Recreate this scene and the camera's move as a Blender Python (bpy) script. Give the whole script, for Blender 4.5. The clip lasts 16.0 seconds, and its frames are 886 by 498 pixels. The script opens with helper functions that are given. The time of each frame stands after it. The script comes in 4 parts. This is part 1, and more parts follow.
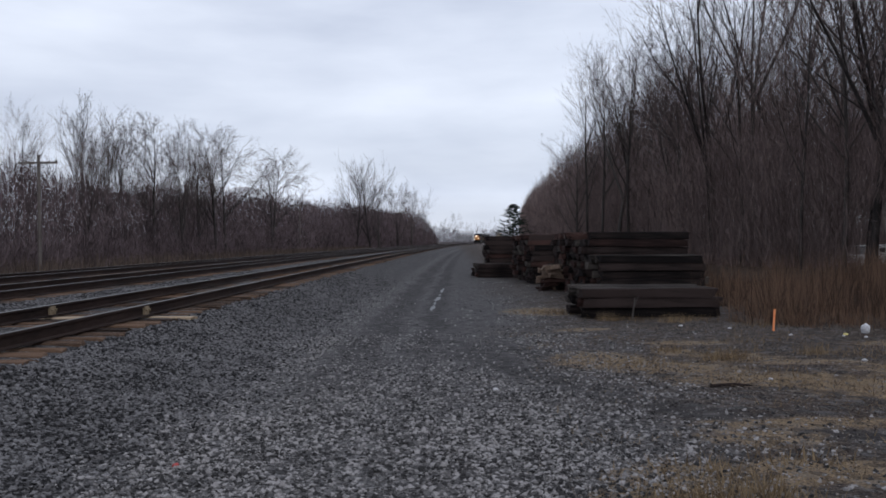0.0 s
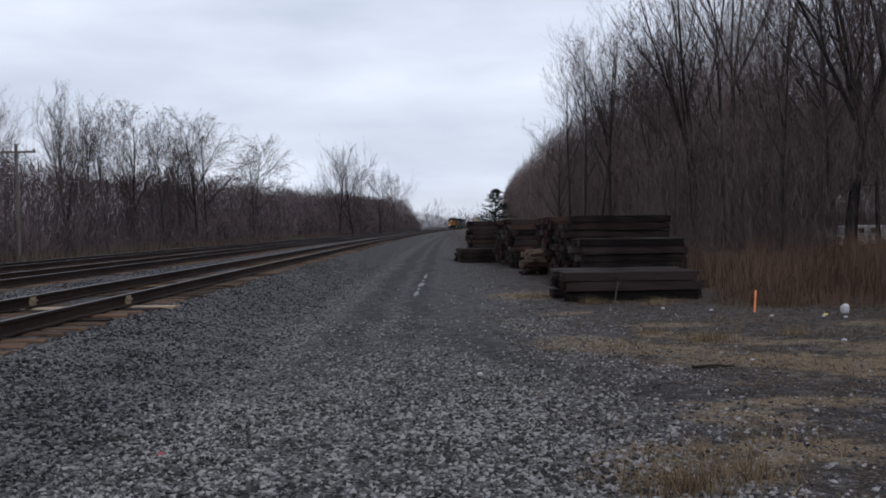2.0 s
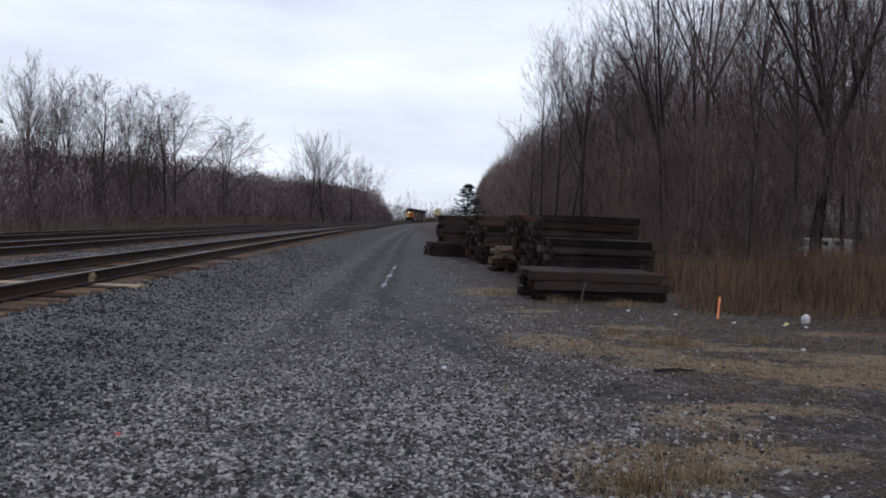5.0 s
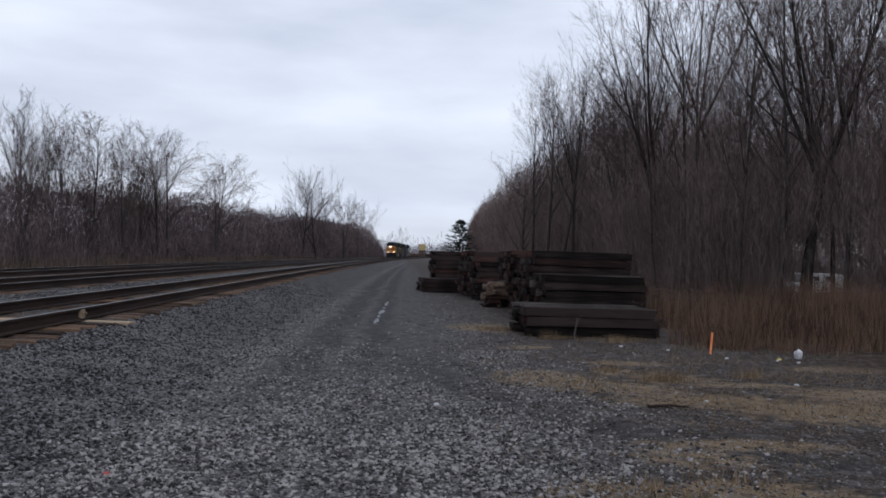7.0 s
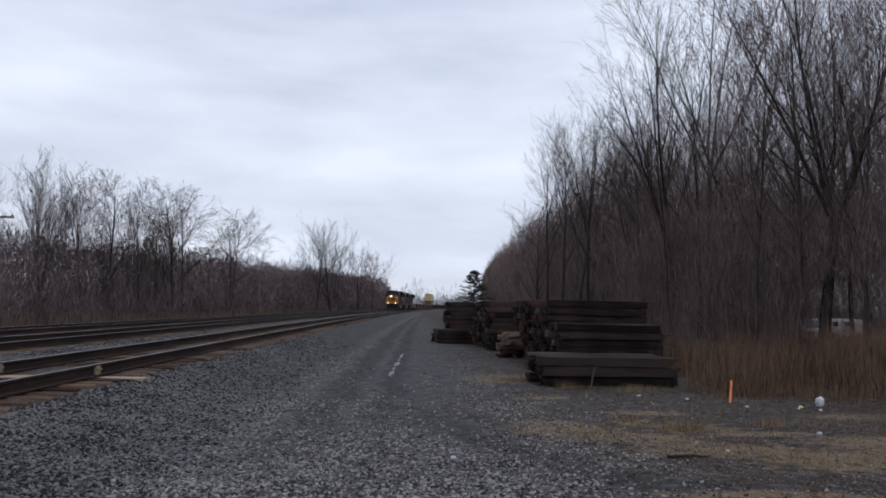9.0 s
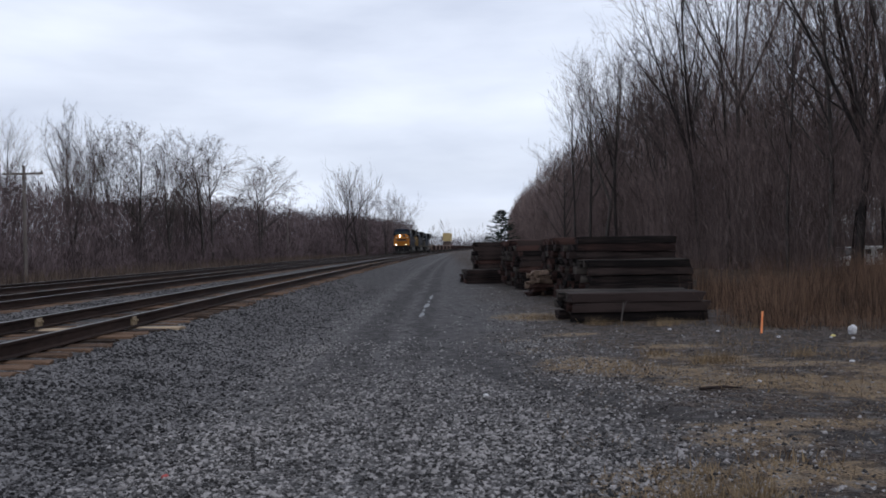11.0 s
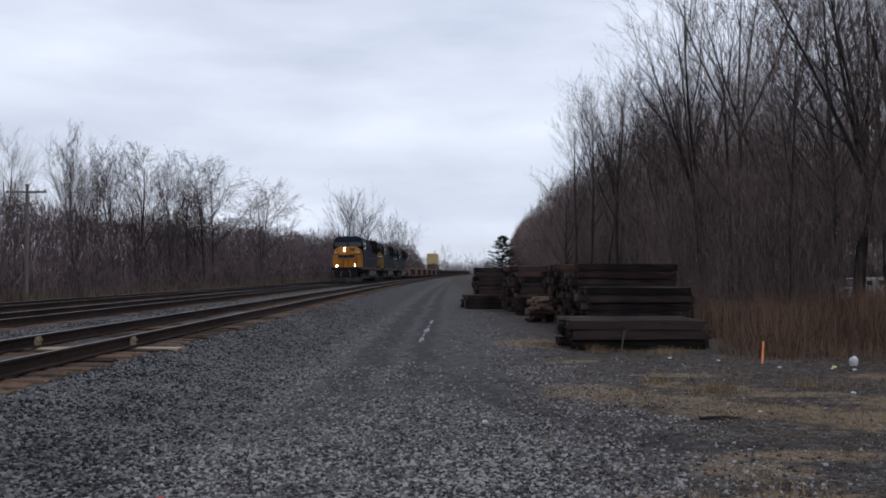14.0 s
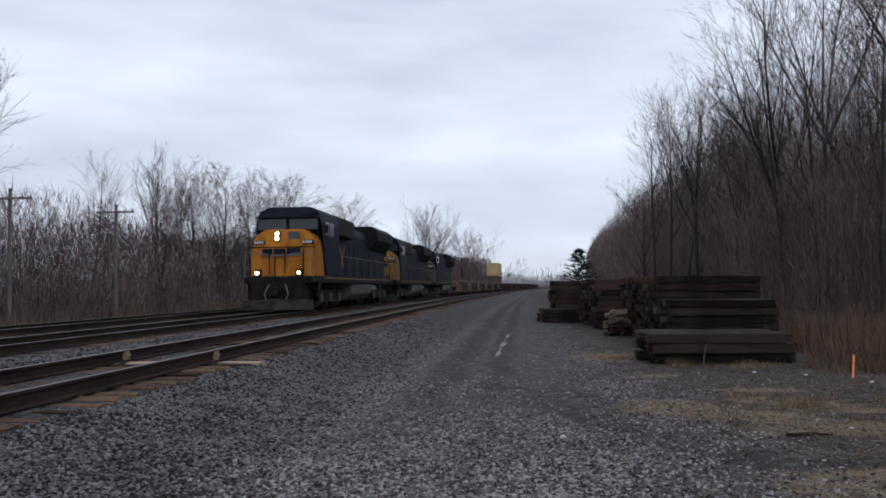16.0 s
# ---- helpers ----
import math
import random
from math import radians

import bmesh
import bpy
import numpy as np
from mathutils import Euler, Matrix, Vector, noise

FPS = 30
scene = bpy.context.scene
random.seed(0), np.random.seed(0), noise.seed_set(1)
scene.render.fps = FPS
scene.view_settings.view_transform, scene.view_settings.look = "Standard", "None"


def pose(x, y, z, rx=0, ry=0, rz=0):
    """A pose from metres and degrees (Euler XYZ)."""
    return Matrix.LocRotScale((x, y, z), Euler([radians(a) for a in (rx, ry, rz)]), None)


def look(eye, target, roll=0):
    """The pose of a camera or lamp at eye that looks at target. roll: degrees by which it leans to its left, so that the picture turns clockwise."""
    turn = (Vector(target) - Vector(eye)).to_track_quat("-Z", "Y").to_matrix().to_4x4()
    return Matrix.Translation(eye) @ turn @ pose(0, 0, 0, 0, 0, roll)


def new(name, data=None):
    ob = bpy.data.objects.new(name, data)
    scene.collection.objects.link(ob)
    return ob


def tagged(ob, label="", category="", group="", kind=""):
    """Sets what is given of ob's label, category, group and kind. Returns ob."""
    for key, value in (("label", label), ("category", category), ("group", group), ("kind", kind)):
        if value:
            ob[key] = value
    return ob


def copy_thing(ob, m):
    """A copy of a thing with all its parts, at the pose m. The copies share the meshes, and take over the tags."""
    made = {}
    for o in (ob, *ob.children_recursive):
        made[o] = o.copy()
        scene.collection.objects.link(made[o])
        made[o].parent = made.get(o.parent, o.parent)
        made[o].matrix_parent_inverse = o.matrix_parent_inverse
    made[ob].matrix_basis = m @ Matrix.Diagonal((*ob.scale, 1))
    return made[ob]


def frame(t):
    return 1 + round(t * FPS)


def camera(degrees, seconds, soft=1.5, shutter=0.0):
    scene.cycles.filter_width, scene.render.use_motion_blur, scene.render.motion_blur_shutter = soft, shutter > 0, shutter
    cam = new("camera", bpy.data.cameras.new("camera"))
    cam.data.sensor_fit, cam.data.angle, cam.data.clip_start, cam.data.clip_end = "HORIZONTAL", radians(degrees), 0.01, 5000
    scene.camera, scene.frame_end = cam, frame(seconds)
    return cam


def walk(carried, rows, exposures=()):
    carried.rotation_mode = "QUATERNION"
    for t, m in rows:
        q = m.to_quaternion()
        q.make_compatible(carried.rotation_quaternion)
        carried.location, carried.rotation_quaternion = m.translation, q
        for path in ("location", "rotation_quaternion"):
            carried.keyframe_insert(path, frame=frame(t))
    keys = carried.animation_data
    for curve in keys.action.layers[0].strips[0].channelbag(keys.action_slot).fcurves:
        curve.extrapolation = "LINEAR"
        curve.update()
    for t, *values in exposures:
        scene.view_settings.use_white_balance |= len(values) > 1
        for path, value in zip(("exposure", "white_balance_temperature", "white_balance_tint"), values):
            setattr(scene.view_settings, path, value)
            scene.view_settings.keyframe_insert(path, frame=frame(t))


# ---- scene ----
cam = camera(54.0, 16.0, soft=1.7)
# a hand-held camera that stands on the gravel and only turns
walk(cam, [
    (0, pose(0, 0, 1.5, 89.50, 0.50, 0.60)),
    (0.5, pose(0, 0, 1.5, 88.44, 0.05, 1.61)),
    (1, pose(0, 0, 1.5, 88.45, 0.60, 1.09)),
    (1.5, pose(0, 0, 1.5, 89.05, 1.04, 0.08)),
    (2, pose(0, 0, 1.5, 88.53, 1.15, -0.53)),
    (2.5, pose(0, 0, 1.5, 88.28, 1.26, -0.59)),
    (3, pose(0, 0, 1.5, 88.98, 1.83, -0.04)),
    (3.5, pose(0, 0, 1.5, 87.78, 0.65, 0.50)),
    (4, pose(0, 0, 1.5, 86.16, 0.00, -0.51)),
    (4.2, pose(0, 0, 1.5, 86.39, -0.38, -1.83)),
    (6.3, pose(0, 0, 1.5, 89.89, -2.74, -2.00)),
    (6.5, pose(0, 0, 1.5, 89.55, -2.11, -2.19)),
    (7, pose(0, 0, 1.5, 90.46, -1.62, -2.94)),
    (7.5, pose(0, 0, 1.5, 95.09, -0.09, -0.56)),
    (8, pose(0, 0, 1.5, 93.76, -0.43, 2.25)),
    (8.5, pose(0, 0, 1.5, 92.11, -1.33, 1.83)),
    (9, pose(0, 0, 1.5, 93.79, -0.76, -1.99)),
    (9.5, pose(0, 0, 1.5, 91.76, 0.94, -0.35)),
    (9.7, pose(0, 0, 1.5, 91.09, 1.05, 0.10)),
    (11.8, pose(0, 0, 1.5, 89.84, 1.61, -0.99)),
    (12, pose(0, 0, 1.5, 90.27, 1.68, -1.44)),
    (12.5, pose(0, 0, 1.5, 91.76, 0.59, -0.93)),
    (13, pose(0, 0, 1.5, 92.11, -0.64, -1.28)),
    (13.5, pose(0, 0, 1.5, 91.55, 0.03, -0.43)),
    (14, pose(0, 0, 1.5, 91.55, 0.27, -0.10)),
    (14.5, pose(0, 0, 1.5, 92.36, 0.37, 0.10)),
    (15, pose(0, 0, 1.5, 92.79, 0.84, 1.64)),
    (15.5, pose(0, 0, 1.5, 92.49, 1.50, 3.34)),
    (16, pose(0, 0, 1.5, 92.52, 0.76, 4.88)),
], exposures=[(0.0, 0.0, 6500, 10), (3.5, 0.0, 6500, 10), (4.0, 0.37, 6780, 10), (4.6, 0.3, 6700, 10), (6.3, 0.02, 6500, 10), (9.5, 0.04, 6500, 10), (12.0, 0.12, 6500, 10), (12.5, -0.05, 6500, 10), (13.0, -0.03, 6500, 10), (14.5, 0.03, 6500, 10), (16.0, 0.04, 6500, 10)])

# ---- sky and light: overcast winter day ----
world = bpy.data.worlds.new("overcast_sky")
scene.world = world
world.use_nodes = True
wn = world.node_tree
wn.nodes.clear()
def wnode(kind, **kw):
    n = wn.nodes.new(kind)
    for k, v in kw.items():
        n.inputs[k.replace("_", " ")].default_value = v
    return n
w_out = wn.nodes.new("ShaderNodeOutputWorld")
w_bg = wn.nodes.new("ShaderNodeBackground")
w_sky = wn.nodes.new("ShaderNodeTexSky")
w_sky.sky_type, w_sky.sun_disc = "NISHITA", False
w_sky.sun_elevation, w_sky.sun_rotation = radians(24), radians(200)
w_tc = wn.nodes.new("ShaderNodeTexCoord")
w_map = wn.nodes.new("ShaderNodeMapping")
w_map.inputs["Scale"].default_value = (1.3, 1.3, 5.5)
w_noise = wnode("ShaderNodeTexNoise", Scale=1.9, Detail=6.0, Roughness=0.5)
w_ramp = wn.nodes.new("ShaderNodeValToRGB")
w_ramp.color_ramp.elements[0].position, w_ramp.color_ramp.elements[1].position = 0.3, 0.72
w_ramp.color_ramp.elements[0].color = (5.7, 6.3, 7.75, 1)
w_ramp.color_ramp.elements[1].color = (9.1, 9.75, 11.15, 1)
w_sep = wn.nodes.new("ShaderNodeSeparateXYZ")
w_band = wn.nodes.new("ShaderNodeValToRGB")      # a break in the cloud just over the horizon
for e, (p, c) in zip([w_band.color_ramp.elements[0], w_band.color_ramp.elements[1]], ((0.0, 0.9), (1.0, 1.12))):
    e.position, e.color = p, (c, c, c, 1)
for p, c in ((0.03, 0.95), (0.055, 1.12), (0.085, 0.98), (0.3, 1.03)):
    e = w_band.color_ramp.elements.new(p)
    e.color = (c, c, c, 1)
w_mul = wn.nodes.new("ShaderNodeMixRGB")
w_mul.blend_type = "MULTIPLY"
w_mul.inputs[0].default_value = 1
w_mix = wn.nodes.new("ShaderNodeMixRGB")
w_mix.inputs[0].default_value = 0.93
w_bg.inputs["Strength"].default_value = 0.1
for a, b in ((w_tc.outputs["Generated"], w_map.inputs[0]), (w_map.outputs[0], w_noise.inputs["Vector"]),
             (w_noise.outputs["Fac"], w_ramp.inputs[0]), (w_tc.outputs["Generated"], w_sep.inputs[0]),
             (w_sep.outputs["Z"], w_band.inputs[0]), (w_ramp.outputs[0], w_mul.inputs[1]), (w_band.outputs[0], w_mul.inputs[2]),
             (w_sky.outputs[0], w_mix.inputs[1]), (w_mul.outputs[0], w_mix.inputs[2]),
             (w_mix.outputs[0], w_bg.inputs["Color"]), (w_bg.outputs[0], w_out.inputs["Surface"])):
    wn.links.new(a, b)
sun = new("sun", bpy.data.lights.new("sun", "SUN"))
sun.data.energy, sun.data.angle, sun.data.color = 0.5, radians(25), (1.0, 0.97, 0.93)
sun.matrix_world = look((0, 0, 60), (-12, 22, 36))
scene.view_settings.exposure = 0.0


# ---- materials ----
def nodes_of(name):
    m = bpy.data.materials.new(name)
    m.use_nodes = True
    return m, m.node_tree, m.node_tree.nodes["Principled BSDF"]


def mat(name, a, b=None, scale=4.0, rough=0.8, metal=0.0, bump=0.0, fine=None, stretch=(1, 1, 1), island=0.0, obj_var=0.0, gloss_var=0.0):
    """Two-scale noise between colours a and b, fine grain, relief, and chance variation piece by piece."""
    m, nt, p = nodes_of(name)
    b = b or a
    tc = nt.nodes.new("ShaderNodeTexCoord")
    mp = nt.nodes.new("ShaderNodeMapping")
    mp.inputs["Scale"].default_value = stretch
    nt.links.new(tc.outputs["Object"], mp.inputs[0])
    n1 = nt.nodes.new("ShaderNodeTexNoise")
    n1.inputs["Scale"].default_value, n1.inputs["Detail"].default_value = scale, 5
    n2 = nt.nodes.new("ShaderNodeTexNoise")
    n2.inputs["Scale"].default_value, n2.inputs["Detail"].default_value = fine or scale * 9, 3
    for n in (n1, n2):
        nt.links.new(mp.outputs[0], n.inputs["Vector"])
    mixf = nt.nodes.new("ShaderNodeMath")
    mixf.operation = "MULTIPLY_ADD"
    nt.links.new(n2.outputs["Fac"], mixf.inputs[0])
    mixf.inputs[1].default_value = 0.6
    sub = nt.nodes.new("ShaderNodeMath")
    sub.operation = "SUBTRACT"
    sub.inputs[1].default_value = 0.3
    nt.links.new(n1.outputs["Fac"], sub.inputs[0])
    nt.links.new(sub.outputs[0], mixf.inputs[2])
    fac = mixf.outputs[0]
    for amount, kind in ((island, "ShaderNodeNewGeometry"), (obj_var, "ShaderNodeObjectInfo")):
        if amount:
            g = nt.nodes.new(kind)
            o = g.outputs["Random Per Island"] if kind == "ShaderNodeNewGeometry" else g.outputs["Random"]
            ma = nt.nodes.new("ShaderNodeMath")
            ma.operation = "MULTIPLY_ADD"
            nt.links.new(o, ma.inputs[0])
            ma.inputs[1].default_value = amount
            ad = nt.nodes.new("ShaderNodeMath")
            ad.operation = "SUBTRACT"
            nt.links.new(fac, ad.inputs[0])
            ad.inputs[1].default_value = amount / 2
            nt.links.new(ad.outputs[0], ma.inputs[2])
            fac = ma.outputs[0]
    ramp = nt.nodes.new("ShaderNodeValToRGB")
    ramp.color_ramp.elements[0].position, ramp.color_ramp.elements[1].position = 0.28, 0.72
    ramp.color_ramp.elements[0].color, ramp.color_ramp.elements[1].color = (*a, 1), (*b, 1)
    nt.links.new(fac, ramp.inputs[0])
    nt.links.new(ramp.outputs[0], p.inputs["Base Color"])
    p.inputs["Roughness"].default_value, p.inputs["Metallic"].default_value = rough, metal
    p.inputs["Specular IOR Level"].default_value = 0.12 if rough > 0.65 else 0.3
    if bump:
        bp = nt.nodes.new("ShaderNodeBump")
        bp.inputs["Strength"].default_value, bp.inputs["Distance"].default_value = bump, 0.02
        nt.links.new(n2.outputs["Fac"], bp.inputs["Height"])
        nt.links.new(bp.outputs[0], p.inputs["Normal"])
    return m


def lamp_mat(name, colour, strength):
    m, nt, p = nodes_of(name)
    p.inputs["Base Color"].default_value = (*colour, 1)
    p.inputs["Emission Color"].default_value = (*colour, 1)
    p.inputs["Emission Strength"].default_value = strength
    return m


M = dict(
    stone=mat("crushed_stone", (0.033, 0.0315, 0.032), (0.275, 0.261, 0.258), 1.5, 0.85, bump=0.4, fine=60, island=0.9),
    ballast=mat("dark_ballast", (0.018, 0.0174, 0.0185), (0.165, 0.159, 0.163), 1.5, 0.85, bump=0.4, fine=60, island=0.9),
    pebble=mat("dirt_pebbles", (0.018, 0.0155, 0.0145), (0.2, 0.178, 0.162), 1.5, 0.85, bump=0.3, fine=60, island=0.95),
    rail=mat("rusty_rail", (0.014, 0.009, 0.008), (0.042, 0.026, 0.021), 3, 0.75, 0.2, 0.3, stretch=(1, 0.2, 1)),
    railhead=mat("worn_rail_head", (0.13, 0.125, 0.125), (0.24, 0.235, 0.235), 2, 0.6, 0.6, 0.05, stretch=(1, 0.1, 1)),
    tie_track=mat("weathered_tie", (0.016, 0.0105, 0.008), (0.13, 0.08, 0.053), 5, 0.9, 0, 0.6, stretch=(0.5, 4, 4), obj_var=0.55, island=0.3),
    tie_new=mat("fresh_tie", (0.26, 0.19, 0.13), (0.4, 0.31, 0.22), 5, 0.85, 0, 0.4, stretch=(0.5, 4, 4)),
    tie_old=mat("creosoted_tie", (0.0055, 0.0043, 0.0043), (0.036, 0.0255, 0.0235), 4, 0.88, 0, 1.0, stretch=(0.4, 4, 4), obj_var=0.6),
    # weathered grey inside the piles; on their tops it paints the light from above
    tie_grey=mat("grey_weathered_and_lit_top_tie", (0.015, 0.0125, 0.0115), (0.075, 0.064, 0.057), 4, 0.9, 0, 1.0, stretch=(0.4, 4, 4), obj_var=0.4),
    tie_red=mat("red_brown_tie", (0.014, 0.008, 0.0075), (0.062, 0.034, 0.029), 4, 0.88, 0, 1.0, stretch=(0.4, 4, 4), obj_var=0.5),
    broken=mat("split_tie_wood", (0.05, 0.033, 0.026), (0.2, 0.145, 0.11), 6, 0.9, 0, 0.6),
    bark=mat("grey_bark", (0.024, 0.0205, 0.02), (0.075, 0.066, 0.062), 2.5, 0.95, 0, 0.8, stretch=(3, 3, 0.6), obj_var=0.5),
    twig=mat("bare_twigs", (0.042, 0.032, 0.032), (0.115, 0.091, 0.087), 0.6, 0.95, obj_var=0.3),
    brush=mat("brush", (0.068, 0.05, 0.048), (0.235, 0.178, 0.167), 0.25, 0.95, island=0.5),
    brush_left=mat("purple_grey_brush", (0.048, 0.036, 0.038), (0.165, 0.126, 0.131), 0.25, 0.95, island=0.5),
    brush_pale=mat("pale_brush", (0.05, 0.037, 0.032), (0.14, 0.105, 0.085), 0.3, 0.95, island=0.5),
    # distance haze is put into this pale grey
    far=mat("haze_grey_far_twigs", (0.1, 0.092, 0.1), (0.19, 0.175, 0.185), 0.06, 0.95, island=0.4),
    reed=mat("dead_grass", (0.023, 0.0142, 0.011), (0.175, 0.11, 0.075), 0.5, 0.9, island=0.7),
    straw=mat("straw", (0.09, 0.06, 0.036), (0.24, 0.175, 0.105), 0.8, 0.9, island=0.6),
    needles=mat("conifer_needles", (0.008, 0.014, 0.012), (0.022, 0.035, 0.026), 2, 0.9, island=0.5),
    pole=mat("grey_pole_wood", (0.085, 0.072, 0.066), (0.17, 0.15, 0.14), 2, 0.9, 0, 0.5, stretch=(4, 4, 0.3)),
    blue=mat("dark_blue_paint", (0.0035, 0.006, 0.0135), (0.0095, 0.0145, 0.029), 1.2, 0.68, 0, 0.05, stretch=(1, 1, 0.4)),
    blue_dirty=mat("dirty_blue_paint", (0.0033, 0.0055, 0.0125), (0.0095, 0.014, 0.0275), 1.0, 0.68, 0, 0.05, stretch=(1, 1, 0.3)),
    grey_paint=mat("grey_paint", (0.045, 0.046, 0.05), (0.1, 0.1, 0.1), 1.0, 0.7, 0, 0.05, stretch=(1, 1, 0.3)),
    yellow=mat("yellow_paint", (0.26, 0.095, 0.012), (0.42, 0.165, 0.022), 1.6, 0.7, 0, 0.05, stretch=(1, 1, 0.4)),
    yellow_dull=mat("dull_yellow_paint", (0.13, 0.078, 0.024), (0.27, 0.17, 0.055), 1.1, 0.7, 0, 0.05),
    black=mat("grimy_black", (0.004, 0.004, 0.005), (0.016, 0.0145, 0.014), 2, 0.7, 0.1, 0.2),
    steel=mat("dull_steel", (0.09, 0.09, 0.092), (0.17, 0.168, 0.165), 2, 0.55, 0.5, 0.1),
    tank=mat("grey_fuel_tank", (0.05, 0.048, 0.047), (0.1, 0.097, 0.095), 1.2, 0.6, 0.1, 0.1),
    well=mat("faded_well_car_paint", (0.14, 0.09, 0.075), (0.29, 0.22, 0.19), 0.7, 0.75, 0, 0.1, stretch=(1, 0.5, 1)),
    well_dark=mat("dark_red_well_car_paint", (0.022, 0.015, 0.015), (0.06, 0.037, 0.034), 0.7, 0.75, 0, 0.1),
    cont_y=mat("yellow_container_paint", (0.36, 0.27, 0.12), (0.5, 0.39, 0.2), 0.6, 0.6, 0, 0.05),
    cont_t=mat("brown_container_paint", (0.05, 0.035, 0.03), (0.1, 0.07, 0.058), 0.6, 0.6, 0, 0.05),
    white=mat("white_paint", (0.6, 0.61, 0.62), (0.78, 0.78, 0.78), 1.0, 0.4, 0, 0.02),
    orange=mat("orange_stake_paint", (0.7, 0.2, 0.08), (0.9, 0.36, 0.16), 6, 0.7),
    plastic=mat("white_plastic_bag", (0.35, 0.35, 0.37), (0.62, 0.61, 0.62), 9, 0.5, 0, 0.4),
    litter_y=mat("yellow_litter", (0.6, 0.5, 0.16), (0.75, 0.66, 0.3), 9, 0.6),
    rubber=mat("tyre_rubber", (0.012, 0.012, 0.012), (0.03, 0.03, 0.03), 5, 0.85),
    pale_block=mat("pale_joint_block", (0.15, 0.115, 0.075), (0.26, 0.205, 0.14), 9, 0.8, 0, 0.3),
    red_stone=mat("red_marked_stone", (0.3, 0.05, 0.05), (0.42, 0.12, 0.11), 9, 0.8),
    dusty=mat("dusty_plow_steel", (0.008, 0.0075, 0.0075), (0.05, 0.047, 0.046), 1.6, 0.85, 0.0, 0.2, stretch=(1, 1, 2)),
    lamp=lamp_mat("headlight_glow", (1.0, 0.8, 0.55), 36.0),
)
m, nt, p = nodes_of("window_glass")
p.inputs["Base Color"].default_value, p.inputs["Roughness"].default_value = (0.02, 0.026, 0.032, 1), 0.12
M["glass"] = m
m, nt, p = nodes_of("windshield_glass")
p.inputs["Base Color"].default_value, p.inputs["Roughness"].default_value, p.inputs["Metallic"].default_value = (0.03, 0.042, 0.052, 1), 0.25, 0.3
M["windshield"] = m
m, nt, p = nodes_of("puddle_water")
p.inputs["Base Color"].default_value, p.inputs["Roughness"].default_value = (0.03, 0.03, 0.032, 1), 0.42
M["water"] = m


def dev(y):
    """How far the line has curved away to the right at y."""
    return 0.000125 * y * y if abs(y) < 500 else 31.25 + 0.125 * (abs(y) - 500)


TRACK = (-5.55, -10.0, -14.0)      # centre lines
RAIL_TOP = 0.56
TIE_TOP = 0.38


def ground_height(x, y):
    """The plan's relief: road level, ballast shoulder up to the tracks, ditch beyond them."""
    u = x - dev(y)
    def step(a, b, v):
        k = min(1.0, max(0.0, (v - a) / (b - a)))
        return k * k * (3 - 2 * k)
    h = 0.36 * step(-2.3, -4.55, u)
    h -= 0.7 * step(-15.9, -19.5, u)
    h += 0.5 * step(-24, -60, u)
    h += 0.25 * step(7, 14, u)
    h -= 0.6 * step(17, 21, u)
    if abs(x) < 40 and -20 < y < 80:
        k = step(0.25, 0.8, abs(u + 0.4))
        h += k * (0.028 * noise.noise((x * 0.6, y * 0.6, 0.3)) + 0.012 * noise.noise((x * 2.3, y * 2.3, 4.1)))
    return h


# ground material: crushed stone, dark wheel lanes, tan dead grass, brown litter, by where they lie
gm, gt, gp = nodes_of("ground_cover")
gl = gt.links
def gnode(kind, **kw):
    n = gt.nodes.new(kind)
    for k, v in kw.items():
        n.inputs[k].default_value = v
    return n
def gmath(op, a, b=None, clamp=False):
    n = gt.nodes.new("ShaderNodeMath")
    n.operation, n.use_clamp = op, clamp
    for i, v in enumerate((a, b)):
        if v is None:
            continue
        if isinstance(v, (int, float)):
            n.inputs[i].default_value = v
        else:
            gl.new(v, n.inputs[i])
    return n.outputs[0]
def gmix(fac, a, b):
    n = gt.nodes.new("ShaderNodeMixRGB")
    gl.new(fac, n.inputs[0])
    for i, v in ((1, a), (2, b)):
        if isinstance(v, tuple):
            n.inputs[i].default_value = (*v, 1)
        else:
            gl.new(v, n.inputs[i])
    return n.outputs[0]
def gramp(v, a, b):
    n = gt.nodes.new("ShaderNodeMapRange")
    n.inputs["From Min"].default_value, n.inputs["From Max"].default_value = a, b
    gl.new(v, n.inputs["Value"])
    return n.outputs[0]
g_geo = gt.nodes.new("ShaderNodeNewGeometry")
g_sep = gt.nodes.new("ShaderNodeSeparateXYZ")
gl.new(g_geo.outputs["Position"], g_sep.inputs[0])
gx, gy = g_sep.outputs["X"], g_sep.outputs["Y"]
g_v = gnode("ShaderNodeTexVoronoi", Scale=34.0)
g_v2 = gnode("ShaderNodeTexVoronoi", Scale=9.0)
g_n1 = gnode("ShaderNodeTexNoise", Scale=0.55, Detail=5.0)
g_n2 = gnode("ShaderNodeTexNoise", Scale=5.0, Detail=6.0)
g_n3 = gnode("ShaderNodeTexNoise", Scale=45.0, Detail=4.0)
for n in (g_v, g_v2, g_n1, g_n2, g_n3):
    gl.new(g_geo.outputs["Position"], n.inputs["Vector"])
g_bw = gt.nodes.new("ShaderNodeSeparateColor")
gl.new(g_v.outputs["Color"], g_bw.inputs[0])
stones = gmix(gmath("POWER", g_bw.outputs[0], 1.6), (0.04, 0.038, 0.039), (0.235, 0.224, 0.223))
dark_stones = gmix(gramp(g_n2.outputs["Fac"], 0.3, 0.7), (0.042, 0.0395, 0.0405), (0.12, 0.113, 0.113))
